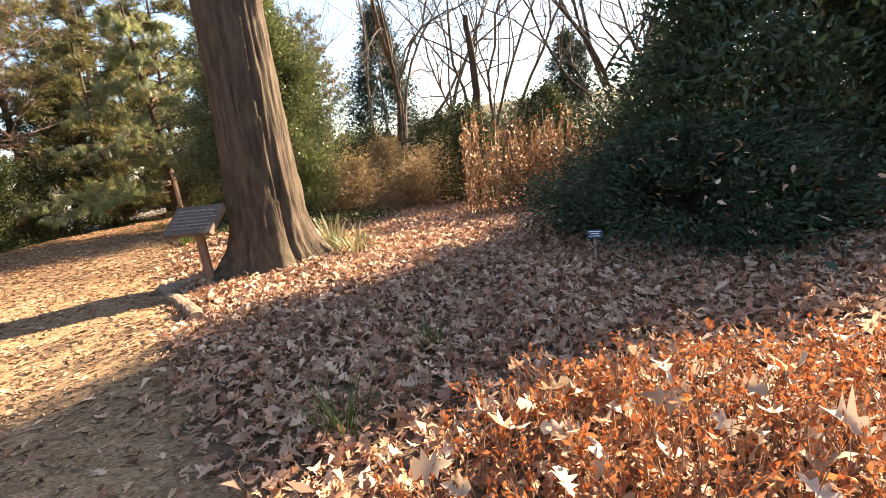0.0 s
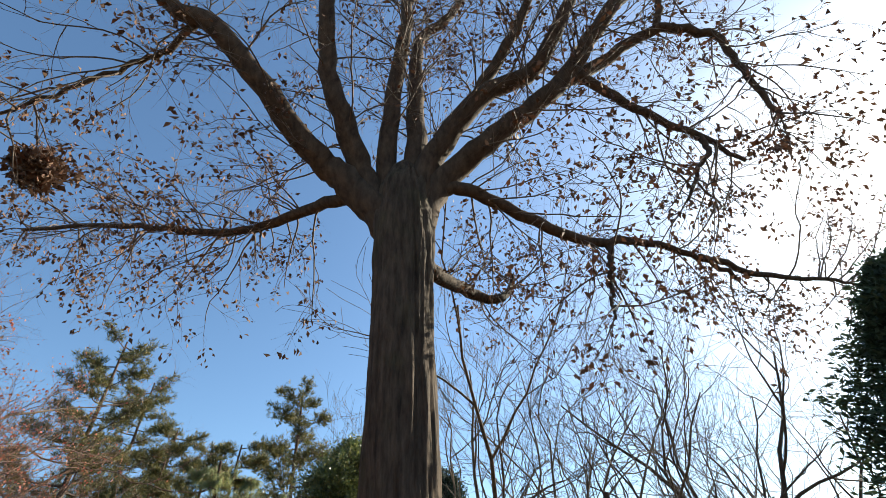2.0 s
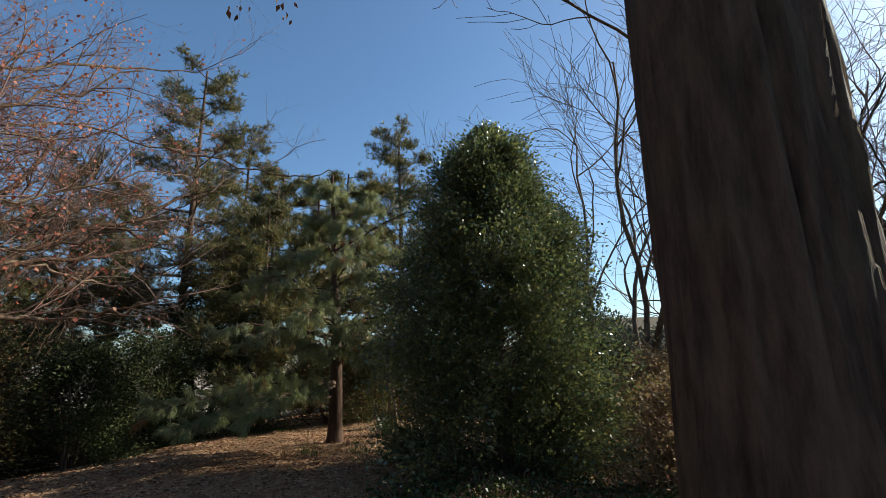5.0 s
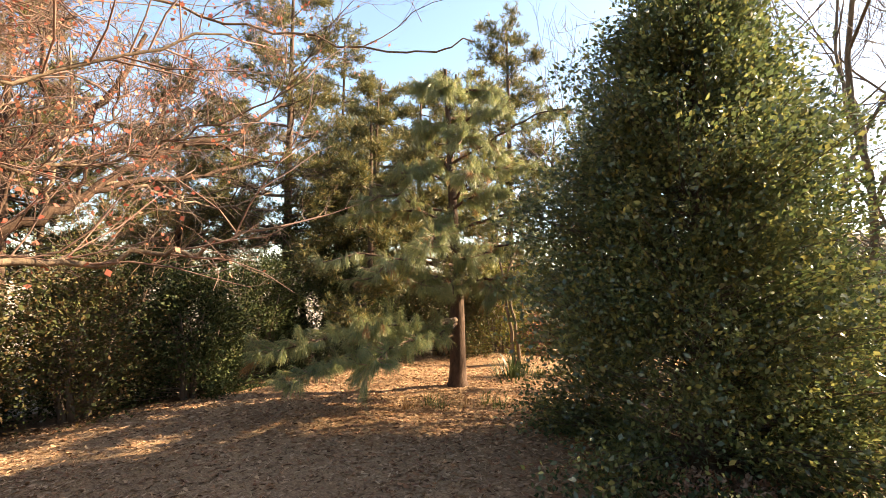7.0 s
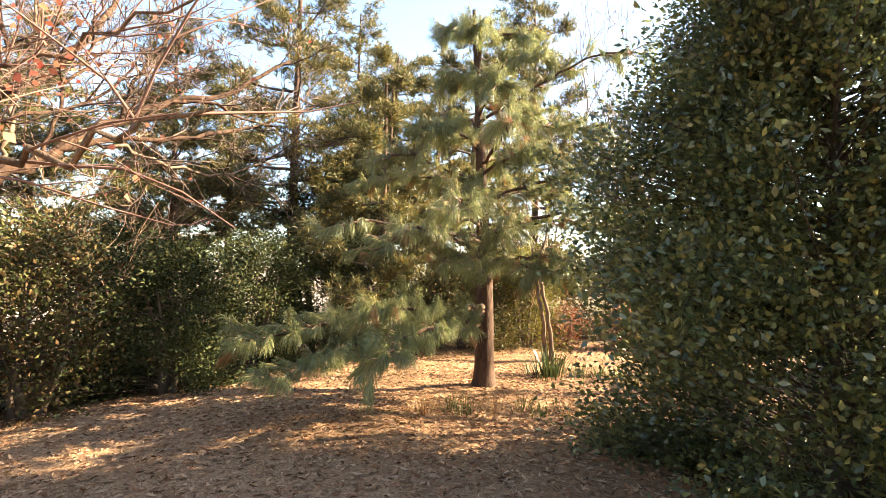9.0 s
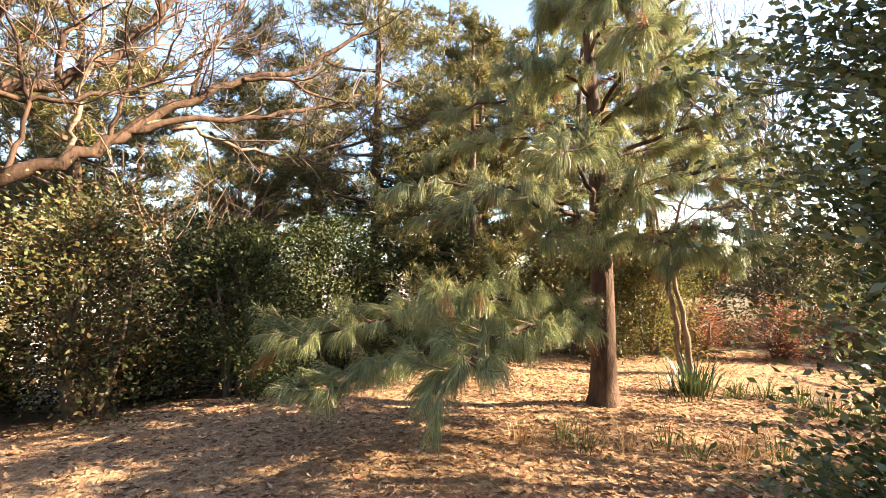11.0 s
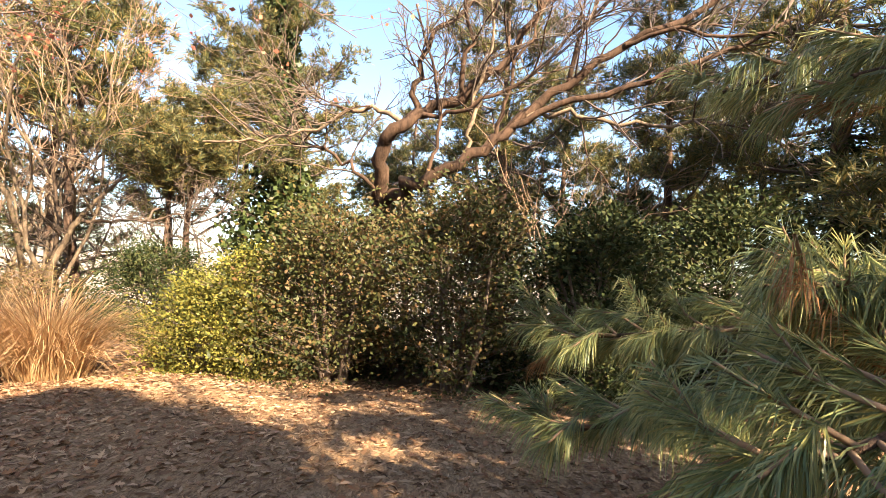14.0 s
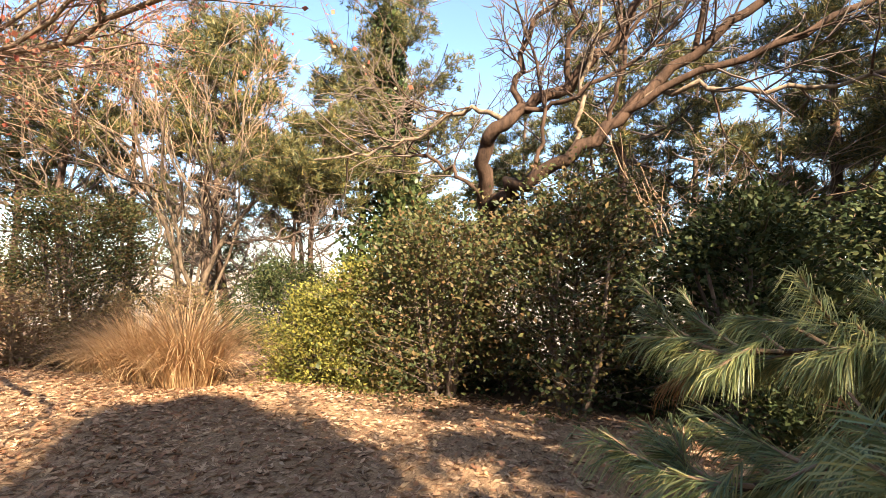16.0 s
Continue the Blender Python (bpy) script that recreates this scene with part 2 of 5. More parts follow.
class Geo:
    """Vertices and faces gathered before they become one mesh."""

    def __init__(self):
        self.v, self.f, self.n = [], {}, 0

    def add(self, verts, faces):
        faces = np.asarray(faces, np.int64)
        self.v.append(np.asarray(verts, float))
        self.f.setdefault(faces.shape[1], []).append(faces + self.n)
        self.n += len(verts)

    def mesh(self, name, origin=(0, 0, 0), smooth=True):
        me = bpy.data.meshes.new(name)
        v = np.concatenate(self.v) - np.asarray(origin)
        me.vertices.add(len(v))
        me.vertices.foreach_set("co", v.astype(np.float32).ravel())
        loops, starts, at = [], [], 0
        for k, parts in self.f.items():
            q = np.concatenate(parts)
            loops.append(q.ravel())
            starts.append(at + k * np.arange(len(q)))
            at += q.size
        loops, starts = np.concatenate(loops), np.concatenate(starts)
        me.loops.add(len(loops))
        me.loops.foreach_set("vertex_index", loops.astype(np.int32))
        me.polygons.add(len(starts))
        me.polygons.foreach_set("loop_start", starts.astype(np.int32))
        me.update(calc_edges=True)
        me.polygons.foreach_set("use_smooth", np.full(len(starts), smooth))
        return me


def part(name, geo, material, parent, label="", smooth=True):
    """One mesh under a thing or a part; the vertices are given in the world's metres."""
    root = parent if parent.parent is None else parent.parent
    origin = np.array(root.location)
    ob = new(name, geo.mesh(name, origin, smooth))
    ob.data.materials.append(material)
    ob.parent = parent
    return tagged(ob, label)


def thing(name, place, label, category, group="", kind=""):
    e = new(name)
    e.location = place
    e.empty_display_size = 0.2
    return tagged(e, label, category, group, kind)


def single(name, geo, material, label, category, group="", kind="", smooth=True):
    """A thing, or a piece of the setting, that is one mesh."""
    ob = new(name, geo.mesh(name, (0, 0, 0), smooth))
    ob.data.materials.append(material)
    return tagged(ob, label, category, group, kind)


def tube(geo, pts, radii, sides=6, cap=True):
    pts = np.asarray(pts, float)
    radii = np.asarray(radii, float)
    n = len(pts)
    d = unit(np.gradient(pts, axis=0))
    ref = np.array([0, 0, 1.0]) if abs(d[0][2]) < 0.9 else np.array([1.0, 0, 0])
    a = unit(np.cross(d[0], ref))
    rings = []
    ang = np.arange(sides) * 2 * np.pi / sides
    for i in range(n):
        a = unit(a - d[i] * np.dot(a, d[i]))
        b = np.cross(d[i], a)
        rings.append(pts[i] + radii[i] * (np.cos(ang)[:, None] * a + np.sin(ang)[:, None] * b))
    v = np.concatenate(rings)
    i, j = np.meshgrid(np.arange(n - 1), np.arange(sides), indexing="ij")
    jn = (j + 1) % sides
    q = np.stack([i * sides + j, i * sides + jn, (i + 1) * sides + jn, (i + 1) * sides + j], -1).reshape(-1, 4)
    if cap and sides == 4:
        q = np.concatenate([q, [[3, 2, 1, 0], [(n - 1) * sides + k for k in range(4)]]])
    geo.add(v, q)


def bend(pts, n=5, rng=None, wob=0.0):
    """A smooth line (Catmull-Rom) through a few points, a little wavering."""
    p = np.asarray(pts, float)
    p = np.concatenate([[2 * p[0] - p[1]], p, [2 * p[-1] - p[-2]]])
    out = []
    for i in range(1, len(p) - 2):
        for s in np.arange(n) / n:
            out.append(0.5 * (2 * p[i] + (p[i + 1] - p[i - 1]) * s + (2 * p[i - 1] - 5 * p[i] + 4 * p[i + 1] - p[i + 2]) * s ** 2
                              + (3 * p[i] - p[i - 1] - 3 * p[i + 1] + p[i + 2]) * s ** 3))
    out.append(p[-2])
    out = np.array(out)
    if rng is not None and wob:
        out[1:-1] += rng.normal(0, wob, (len(out) - 2, 3))
    return out


def along(line, s):
    """The point and the direction at the share s of a line."""
    k = s * (len(line) - 1)
    i = min(int(k), len(line) - 2)
    return line[i] + (line[i + 1] - line[i]) * (k - i), unit(line[i + 1] - line[i])


def turned(rng, d, angle):
    """A direction that leaves d by about that many degrees, to any side."""
    side = unit(np.cross(d, rng.normal(0, 1, 3)))
    a = radians(angle * rng.uniform(0.7, 1.25))
    return unit(d * math.cos(a) + side * math.sin(a))


def grow(rng, base, d, length, r, depth, out, kids=4, ratio=0.6, angle=42, wob=0.16, lift=0.05, thin=0.4, first=0.25):
    """A branch that wavers and forks; out takes (line, radii, depth)."""
    n = max(3, int(length / 0.22)) if depth > 0 else 3
    n = min(n, 9)
    pts, dv = [np.asarray(base, float)], unit(np.asarray(d, float))
    for i in range(n):
        dv = unit(dv + rng.normal(0, wob, 3) + np.array([0, 0, lift]))
        pts.append(pts[-1] + dv * length / n)
    pts = np.array(pts)
    out.append((pts, np.linspace(r, r * thin, n + 1), depth))
    if depth > 0:
        for j in range(kids):
            s = first + (1 - first) * (j + rng.uniform(0.2, 0.9)) / kids
            p, q = along(pts, min(s, 0.99))
            grow(rng, p, turned(rng, q, angle), length * ratio * rng.uniform(0.7, 1.2) * (1.15 - 0.4 * s), r * (1 - 0.6 * s) * 0.6, depth - 1, out, kids, ratio, angle, wob, lift, thin, first)


def leaves(geo, pos, way, size, width=0.5, rng=None, fold=0.12):
    """Leaves as folded blades: four corners each."""
    pos, way = np.asarray(pos, float), unit(np.asarray(way, float))
    size = np.broadcast_to(np.asarray(size, float), (len(pos),))[:, None]
    side = unit(np.cross(way, rng.normal(0, 1, pos.shape)))
    nrm = np.cross(side, way)
    mid = pos + way * size * 0.45 + nrm * size * fold
    w = side * size * width * 0.5
    v = np.stack([pos, mid + w, pos + way * size, mid - w], 1).reshape(-1, 3)
    geo.add(v, np.arange(len(v)).reshape(-1, 4))


def lobed(geo, pos, rng, size, lie=0.25, curl=0.25):
    """Oak leaves: lobed outlines with a curl, lying at small tilts."""
    out = np.array([(0, -.5), (.1, -.34), (.07, -.22), (.3, -.14), (.12, -.02), (.42, .14), (.14, .2), (.26, .36), (0, .5),
                    (-.26, .36), (-.14, .2), (-.42, .14), (-.12, -.02), (-.3, -.14), (-.07, -.22), (-.1, -.34)])
    n, k = len(pos), len(out)
    nrm = unit(np.stack([rng.normal(0, lie, n), rng.normal(0, lie, n), np.ones(n)], 1))
    a = unit(np.cross(nrm, rng.normal(0, 1, (n, 3))))
    b = np.cross(nrm, a)
    cu = rng.normal(0, curl, (n, 1)) + curl * 0.8
    cv = rng.normal(0, curl, (n, 1))
    wid = rng.uniform(0.6, 1.05, (n, 1))
    x, y = out[:, 0][None] * wid, out[:, 1][None]
    z = cu * (x * x * 3 + 0.0) + cv * y * y * 1.6
    s = np.broadcast_to(np.asarray(size, float), (n,))[:, None, None]
    v = np.asarray(pos)[:, None] + s * (a[:, None] * x[..., None] + b[:, None] * y[..., None] + nrm[:, None] * z[..., None])
    idx = np.arange(n)[:, None] * k
    strips = [(0, 1, 2, 14), (0, 14, 15, 15), (2, 3, 4, 12), (2, 12, 13, 14), (4, 5, 6, 10), (4, 10, 11, 12), (6, 7, 8, 8), (6, 8, 9, 10)]
    geo.v.append(v.reshape(-1, 3))
    for st in strips:
        u = list(dict.fromkeys(st))
        geo.f.setdefault(len(u), []).append((idx + np.array(u)[None]) + geo.n)
    geo.n += n * k


def needles(geo, base, way, rng, count, length, droop=0.5, spread=0.6, width=0.0016, run=0.16):
    """Needle brushes at the ends of twigs; the needles hang."""
    n = len(base)
    base, way = np.repeat(np.asarray(base, float), count, 0), np.repeat(unit(np.asarray(way, float)), count, 0)
    m = n * count
    back = rng.uniform(0, 1, (m, 1))
    p0 = base - way * back * run
    rad = unit(np.cross(way, rng.normal(0, 1, (m, 3))))
    d = unit(way * 0.9 + rad * spread * rng.uniform(0.5, 1.2, (m, 1)))
    L = length * rng.uniform(0.75, 1.1, (m, 1))
    down = np.array([0, 0, -1.0])
    p1 = p0 + d * L * 0.5 + down * L * droop * 0.12
    d2 = unit(d + down * droop)
    p2 = p1 + d2 * L * 0.5
    side = unit(np.cross(d, rng.normal(0, 1, (m, 3)))) * width
    v = np.stack([p0 - side, p0 + side, p1 + side, p2, p1 - side], 1).reshape(-1, 3)
    i = np.arange(m)[:, None] * 5
    geo.v.append(v)
    geo.f.setdefault(4, []).append(i + np.array([[0, 1, 2, 4]]) + geo.n)
    geo.f.setdefault(3, []).append(i + np.array([[4, 2, 3]]) + geo.n)
    geo.n += m * 5


def block(geo, centre, size, m=None, bevel=0.0):
    """A block with chamfered long edges, under a turn m."""
    x, y, z = (s / 2 for s in size)
    b = min(bevel, x, y, z)
    ring = [(-x + b, -y), (x - b, -y), (x, -y + b), (x, y - b), (x - b, y), (-x + b, y), (-x, y - b), (-x, -y + b)]
    v = np.array([(*r, -z) for r in ring] + [(*r, z) for r in ring])
    if m is not None:
        v = np.array([tuple(m @ Vector(p)) for p in v])
    v = v + np.asarray(centre)
    geo.add(v, [[k, (k + 1) % 8, 8 + (k + 1) % 8, 8 + k] for k in range(8)])
    geo.add(v, [[7, 6, 5, 4, 3, 2, 1, 0], [8, 9, 10, 11, 12, 13, 14, 15]])


# ---- ground ----
def smooth01(x):
    x = np.clip(x, 0, 1)
    return x * x * (3 - 2 * x)


def lie_of_land(x, y):
    x, y = np.asarray(x, float), np.asarray(y, float)
    h = 0.24 * np.exp(-(((x + 6.3) / 3.2) ** 2 + ((y - 9.2) / 3.4) ** 2))
    h = h - 0.34 * smooth01((-x - 10.5) / 4.0)
    h = h - 6.5 * smooth01((-x - 16.0) / 26.0)
    h = h + 26.0 * smooth01((y - 90.0) / 260.0) * smooth01((x + 120) / 160.0)
    near = np.exp(-((x + 4) ** 2 + (y - 6) ** 2) / 900.0)
    h = h + near * (0.03 * np.sin(1.7 * x + 0.6 * y) * np.sin(1.3 * y - 0.4 * x) + 0.02 * np.sin(4.1 * x + 1.0) * np.sin(3.7 * y))
    bed = np.clip((x - bed_edge(y)) / 0.5, 0, 1)
    h = h + 0.07 * smooth01(bed) * np.exp(-((x - 1) ** 2 + (y - 4) ** 2) / 60.0)
    return h


def bed_edge(y):
    """x of the border between the path and the leaf-strewn bed."""
    return np.interp(y, [-3, 0.5, 1.0, 1.4, 2.1, 3.9, 5.25, 7.5, 9.5, 10.8, 14, 18], [0.1, -0.25, -0.48, -0.76, -1.36, -2.3, -3.25, -4.2, -4.5, -4.7, -5.0, -3.5])


def shrub_line(y):
    """x of the foot of the shrubs that close the clearing."""
    return np.interp(y, [-4, 2, 3.7, 5.4, 7.6, 9.2, 10.7, 12.0, 14, 18], [-16, -15.6, -14.9, -14.1, -13.3, -12.5, -11.6, -11.3, -11.5, -12])


gx = np.concatenate([-np.geomspace(2600, 27, 26), np.arange(-26, 12, 0.2), np.geomspace(12.5, 2600, 26)])
gy = np.concatenate([-np.geomspace(2600, 7, 22), np.arange(-6.4, 24, 0.2), np.geomspace(24.5, 2600, 26)])
GX, GY = np.meshgrid(gx, gy, indexing="ij")
g = Geo()
nx, ny = GX.shape
ii, jj = np.meshgrid(np.arange(nx - 1), np.arange(ny - 1), indexing="ij")
quads = np.stack([ii * ny + jj, (ii + 1) * ny + jj, (ii + 1) * ny + jj + 1, ii * ny + jj + 1], -1).reshape(-1, 4)
g.add(np.stack([GX, GY, lie_of_land(GX, GY)], -1).reshape(-1, 3), quads)
ground = single("ground", g, M_PATH, "trodden tan soil and leaf litter of a woodland path", "ground", kind="structure")
ground.data.materials.append(M_BED)
ground.data.materials.append(M_FIELD)
ground.data.materials.append(M_SCRUB)
cx = (GX[:-1, :-1] + GX[1:, 1:]).ravel() / 2
cy = (GY[:-1, :-1] + GY[1:, 1:]).ravel() / 2
wave = 0.12 * np.sin(5.1 * cy) + 0.1 * np.sin(8.3 * cx + 2 * cy)
slot = np.where((cx + wave > bed_edge(cy)) | (cx - wave < shrub_line(cy)), 1, 0)
slot = np.where((cx > 9) | (cy > 20) | (cy < -12), 3, slot)
slot = np.where(((cx < shrub_line(cy) - 2.4) & (cy > 6.5)) | (cx < -26), 2, slot)
ground.data.polygons.foreach_set("material_index", slot.astype(np.int32))


def floor_at(x, y):
    return float(lie_of_land(x, y))


def scatter(rng, n, x0, x1, y0, y1, keep):
    x, y = rng.uniform(x0, x1, n), rng.uniform(y0, y1, n)
    k = keep(x, y)
    x, y = x[k], y[k]
    return np.stack([x, y, lie_of_land(x, y)], 1)


# ---- things that grow ----
def crown_points(rng, centre, height, profile, sprays, per, low=0.0, inner=0.35, jitter=0.09, rise=0.15):
    """Leaf places and directions along sprays that run from the axis to the outline."""
    clumps = max(6, sprays // 15)
    k = rng.randint(0, clumps, sprays)
    h = low + (1 - low) * ((np.arange(clumps) + rng.uniform(0, 1, clumps)) / clumps) ** 0.85
    h = np.clip(h[k] + rng.normal(0, 0.32 / math.sqrt(clumps), sprays), low, 1)
    a = (np.arange(clumps) * 2.4 + rng.uniform(-0.8, 0.8, clumps))[k] + rng.normal(0, 1.3 / math.sqrt(clumps), sprays)
    r = profile(h) * rng.uniform(0.68, 1.1, clumps)[k] * rng.uniform(0.72, 1.1, sprays) * (1 + 0.15 * np.sin(3 * a + 9 * h) + 0.13 * np.sin(5 * a - 17 * h) + 0.08 * np.sin(9 * a + 31 * h))
    tip = np.stack([np.cos(a) * r, np.sin(a) * r, h * height + rise * r * rng.uniform(-0.6, 1, sprays)], 1)
    root = np.stack([np.zeros(sprays), np.zeros(sprays), np.maximum(h * height - 0.35 * r, 0.1)], 1)
    s = inner + (1 - inner) * rng.uniform(0, 1, (sprays, per, 1)) ** 0.6
    p = root[:, None] + (tip - root)[:, None] * s + rng.normal(0, jitter, (sprays, per, 3)) * (0.5 + s)
    d = unit(tip - root)[:, None] + rng.normal(0, 0.7, (sprays, per, 3))
    p = p.reshape(-1, 3) + np.asarray(centre)
    lowest = lie_of_land(p[:, 0], p[:, 1]) + 0.03
    p[:, 2] = np.maximum(p[:, 2], lowest)
    return p, d.reshape(-1, 3), root + np.asarray(centre), tip + np.asarray(centre)


def bush(name, x, y, height, profile, sprays, per, leaf, mat, label, category, seed, width=0.5, wood=None, stems=5, low=0.0, group="", jitter=0.09, inner=0.35, twigs=0.25, lean=0.0):
    """A shrub or leafy tree: stems, twigs and a crown of single leaves."""
    rng = np.random.RandomState(seed)
    c = np.array([x, y, floor_at(x, y)])
    root = thing(name, c, label, category, group)
    p, d, a, b = crown_points(rng, c, height, profile, sprays, per, low, inner, jitter)
    g = Geo()
    leaves(g, p, d, leaf * rng.uniform(0.6, 1.25, len(p)), width, rng)
    tagged(part("crown", g, mat, root), kind="stuff")
    g = Geo()
    for i in rng.choice(len(a), int(len(a) * twigs), False):
        mid = (a[i] + b[i]) / 2 + rng.normal(0, 0.05, 3)
        tube(g, [a[i], mid, b[i]], [0.011, 0.007, 0.003], 3)
    tagged(part("twigwork", g, wood or M_TWIG, root), kind="stuff")
    for i in range(stems):
        ang = 2 * np.pi * i / max(stems, 1) + rng.uniform(-0.4, 0.4)
        r0, r1 = (0.04, 0.1) if stems > 1 else (0, 0)
        rr = float(profile(np.array([0.5]))[0])
        foot = c + np.array([math.cos(ang) * rr * r0 * 3, math.sin(ang) * rr * r0 * 3, -0.05])
        head = c + np.array([math.cos(ang) * rr * (0.45 if stems > 1 else 0.02), math.sin(ang) * rr * (0.45 if stems > 1 else 0.02), height * (0.72 if stems > 1 else 0.93)])
        g = Geo()
        line = bend([foot, foot * 0.6 + head * 0.4 + rng.normal(0, 0.06, 3), head], 5)
        thick = 0.02 + 0.012 * height
        tube(g, line, np.linspace(thick, thick * 0.3, len(line)), 7)
        part("stem" if stems > 1 else "trunk", g, wood or M_TWIG, root)
    return root


def woody(root, rng, lines, wood, twigwood, limb_name="limb", sides=(4, 5, 6, 8)):
    """Branch lines into limbs of their own and one mesh of twigs."""
    tw = Geo()
    for line, radii, depth in lines:
        if depth >= 2:
            g = Geo()
            tube(g, line, radii, 8)
            part(limb_name, g, wood, root)
        else:
            tube(tw, line, np.maximum(radii, 0.0065), 4 if depth else 3, False)
    if tw.n:
        tagged(part("twigwork", tw, twigwood, root), kind="stuff")


def bare_tree(name, x, y, height, stems, seed, label, spread=0.35, wood=None, twigwood=None, r=0.09, group="", depth=3, kids=4):
    """A leafless tree of several rising stems."""
    rng = np.random.RandomState(seed)
    c = np.array([x, y, floor_at(x, y)])
    root = thing(name, c, label, "tree", group)
    lines = []
    for i in range(stems):
        a = 2 * np.pi * i / stems + rng.uniform(-0.3, 0.3)
        d = np.array([math.cos(a) * spread, math.sin(a) * spread, 1.0])
        grow(rng, c + np.array([math.cos(a) * r, math.sin(a) * r, -0.1]), d, height * rng.uniform(0.55, 0.7), r * rng.uniform(0.45, 0.75), depth, lines, kids, 0.58, 34, 0.17, 0.05, 0.25, 0.25)
    woody(root, rng, lines, wood or M_LIMB, twigwood or M_TWIG)
    return root


def far_pine(name, x, y, height, seed, label, tufts=9, lean=(0, 0), clear=0.35, mat=None, spread=1.0, group="pines behind the clearing", dead=0):
    """A black pine: bare lower trunk, level boughs with flat plates of needle tufts."""
    rng = np.random.RandomState(seed)
    c = np.array([x, y, floor_at(x, y)])
    root = thing(name, c, label, "pine tree", group)
    top = c + np.array([lean[0], lean[1], height])
    line = bend([c - (0, 0, 0.1), c * 0.6 + top * 0.4 + rng.normal(0, 0.2, 3) * (1, 1, 0), top], 7)
    r0 = 0.035 + 0.013 * height
    g = Geo()
    tube(g, line, np.linspace(r0, 0.03, len(line)), 9)
    part("trunk", g, M_PINEBARK, root)
    base, way, boughs = [], [], []
    count = int(height * 3.6)
    for i in range(count):
        s = clear + (1 - clear) * (i + rng.uniform(0, 1)) / count
        p, q = along(line, min(s, 0.985))
        a = i * 2.4 + rng.uniform(-0.5, 0.5)
        reach = spread * height * 0.24 * (1.12 - s) ** 0.7 * rng.uniform(0.6, 1.25) + 0.25
        d = np.array([math.cos(a), math.sin(a), rng.uniform(0.0, 0.45)])
        end = p + d * reach
        bl = bend([p, (p + end) / 2 + (0, 0, -0.06 * reach) + rng.normal(0, 0.05, 3), end + (0, 0, 0.12 * reach)], 4)
        boughs.append((bl, np.linspace(0.012 + 0.016 * reach, 0.006, len(bl)), 1))
        for j in range(max(4, int(2.6 * tufts * reach))):
            q0, dq = along(bl, rng.uniform(0.35, 1.0))
            off = turned(rng, dq, 60)
            off[2] = abs(off[2]) * 0.5 + 0.05
            tip = q0 + off * reach * rng.uniform(0.08, 0.42)
            boughs.append((np.array([q0, (q0 + tip) / 2, tip]), [0.008, 0.006, 0.004], 0))
            base.append(tip)
            way.append(unit(off * 0.7 + np.array([0, 0, 0.6])))
    for i in range(dead):
        p, q = along(line, rng.uniform(0.12, clear + 0.1))
        a = i * 2.4 + rng.uniform(-0.5, 0.5)
        more = []
        grow(rng, p, (math.cos(a), math.sin(a), rng.uniform(-0.1, 0.5)), height * 0.3 * rng.uniform(0.6, 1.2), 0.03, 2, more, 4, 0.55, 48, 0.28, 0.02)
        boughs += [(l, r, min(d, 1)) for l, r, d in more]
    woody(root, rng, boughs, M_PINEBARK, M_TWIG)
    g = Geo()
    base, way = np.array(base), np.array(way)
    k = 4
    bb = np.repeat(base, k, 0) + rng.normal(0, 0.09, (len(base) * k, 3))
    needles(g, bb, np.repeat(way, k, 0) + rng.normal(0, 0.4, (len(base) * k, 3)), rng, 10, 0.2, 0.2, 1.0, 0.0075, 0.1)
    tagged(part("crown", g, mat or M_FARNEEDLE, root), kind="stuff")
    return root


# ---- the great oak beside the path ----
OAK = np.array([-2.0, 5.85, 0.0])


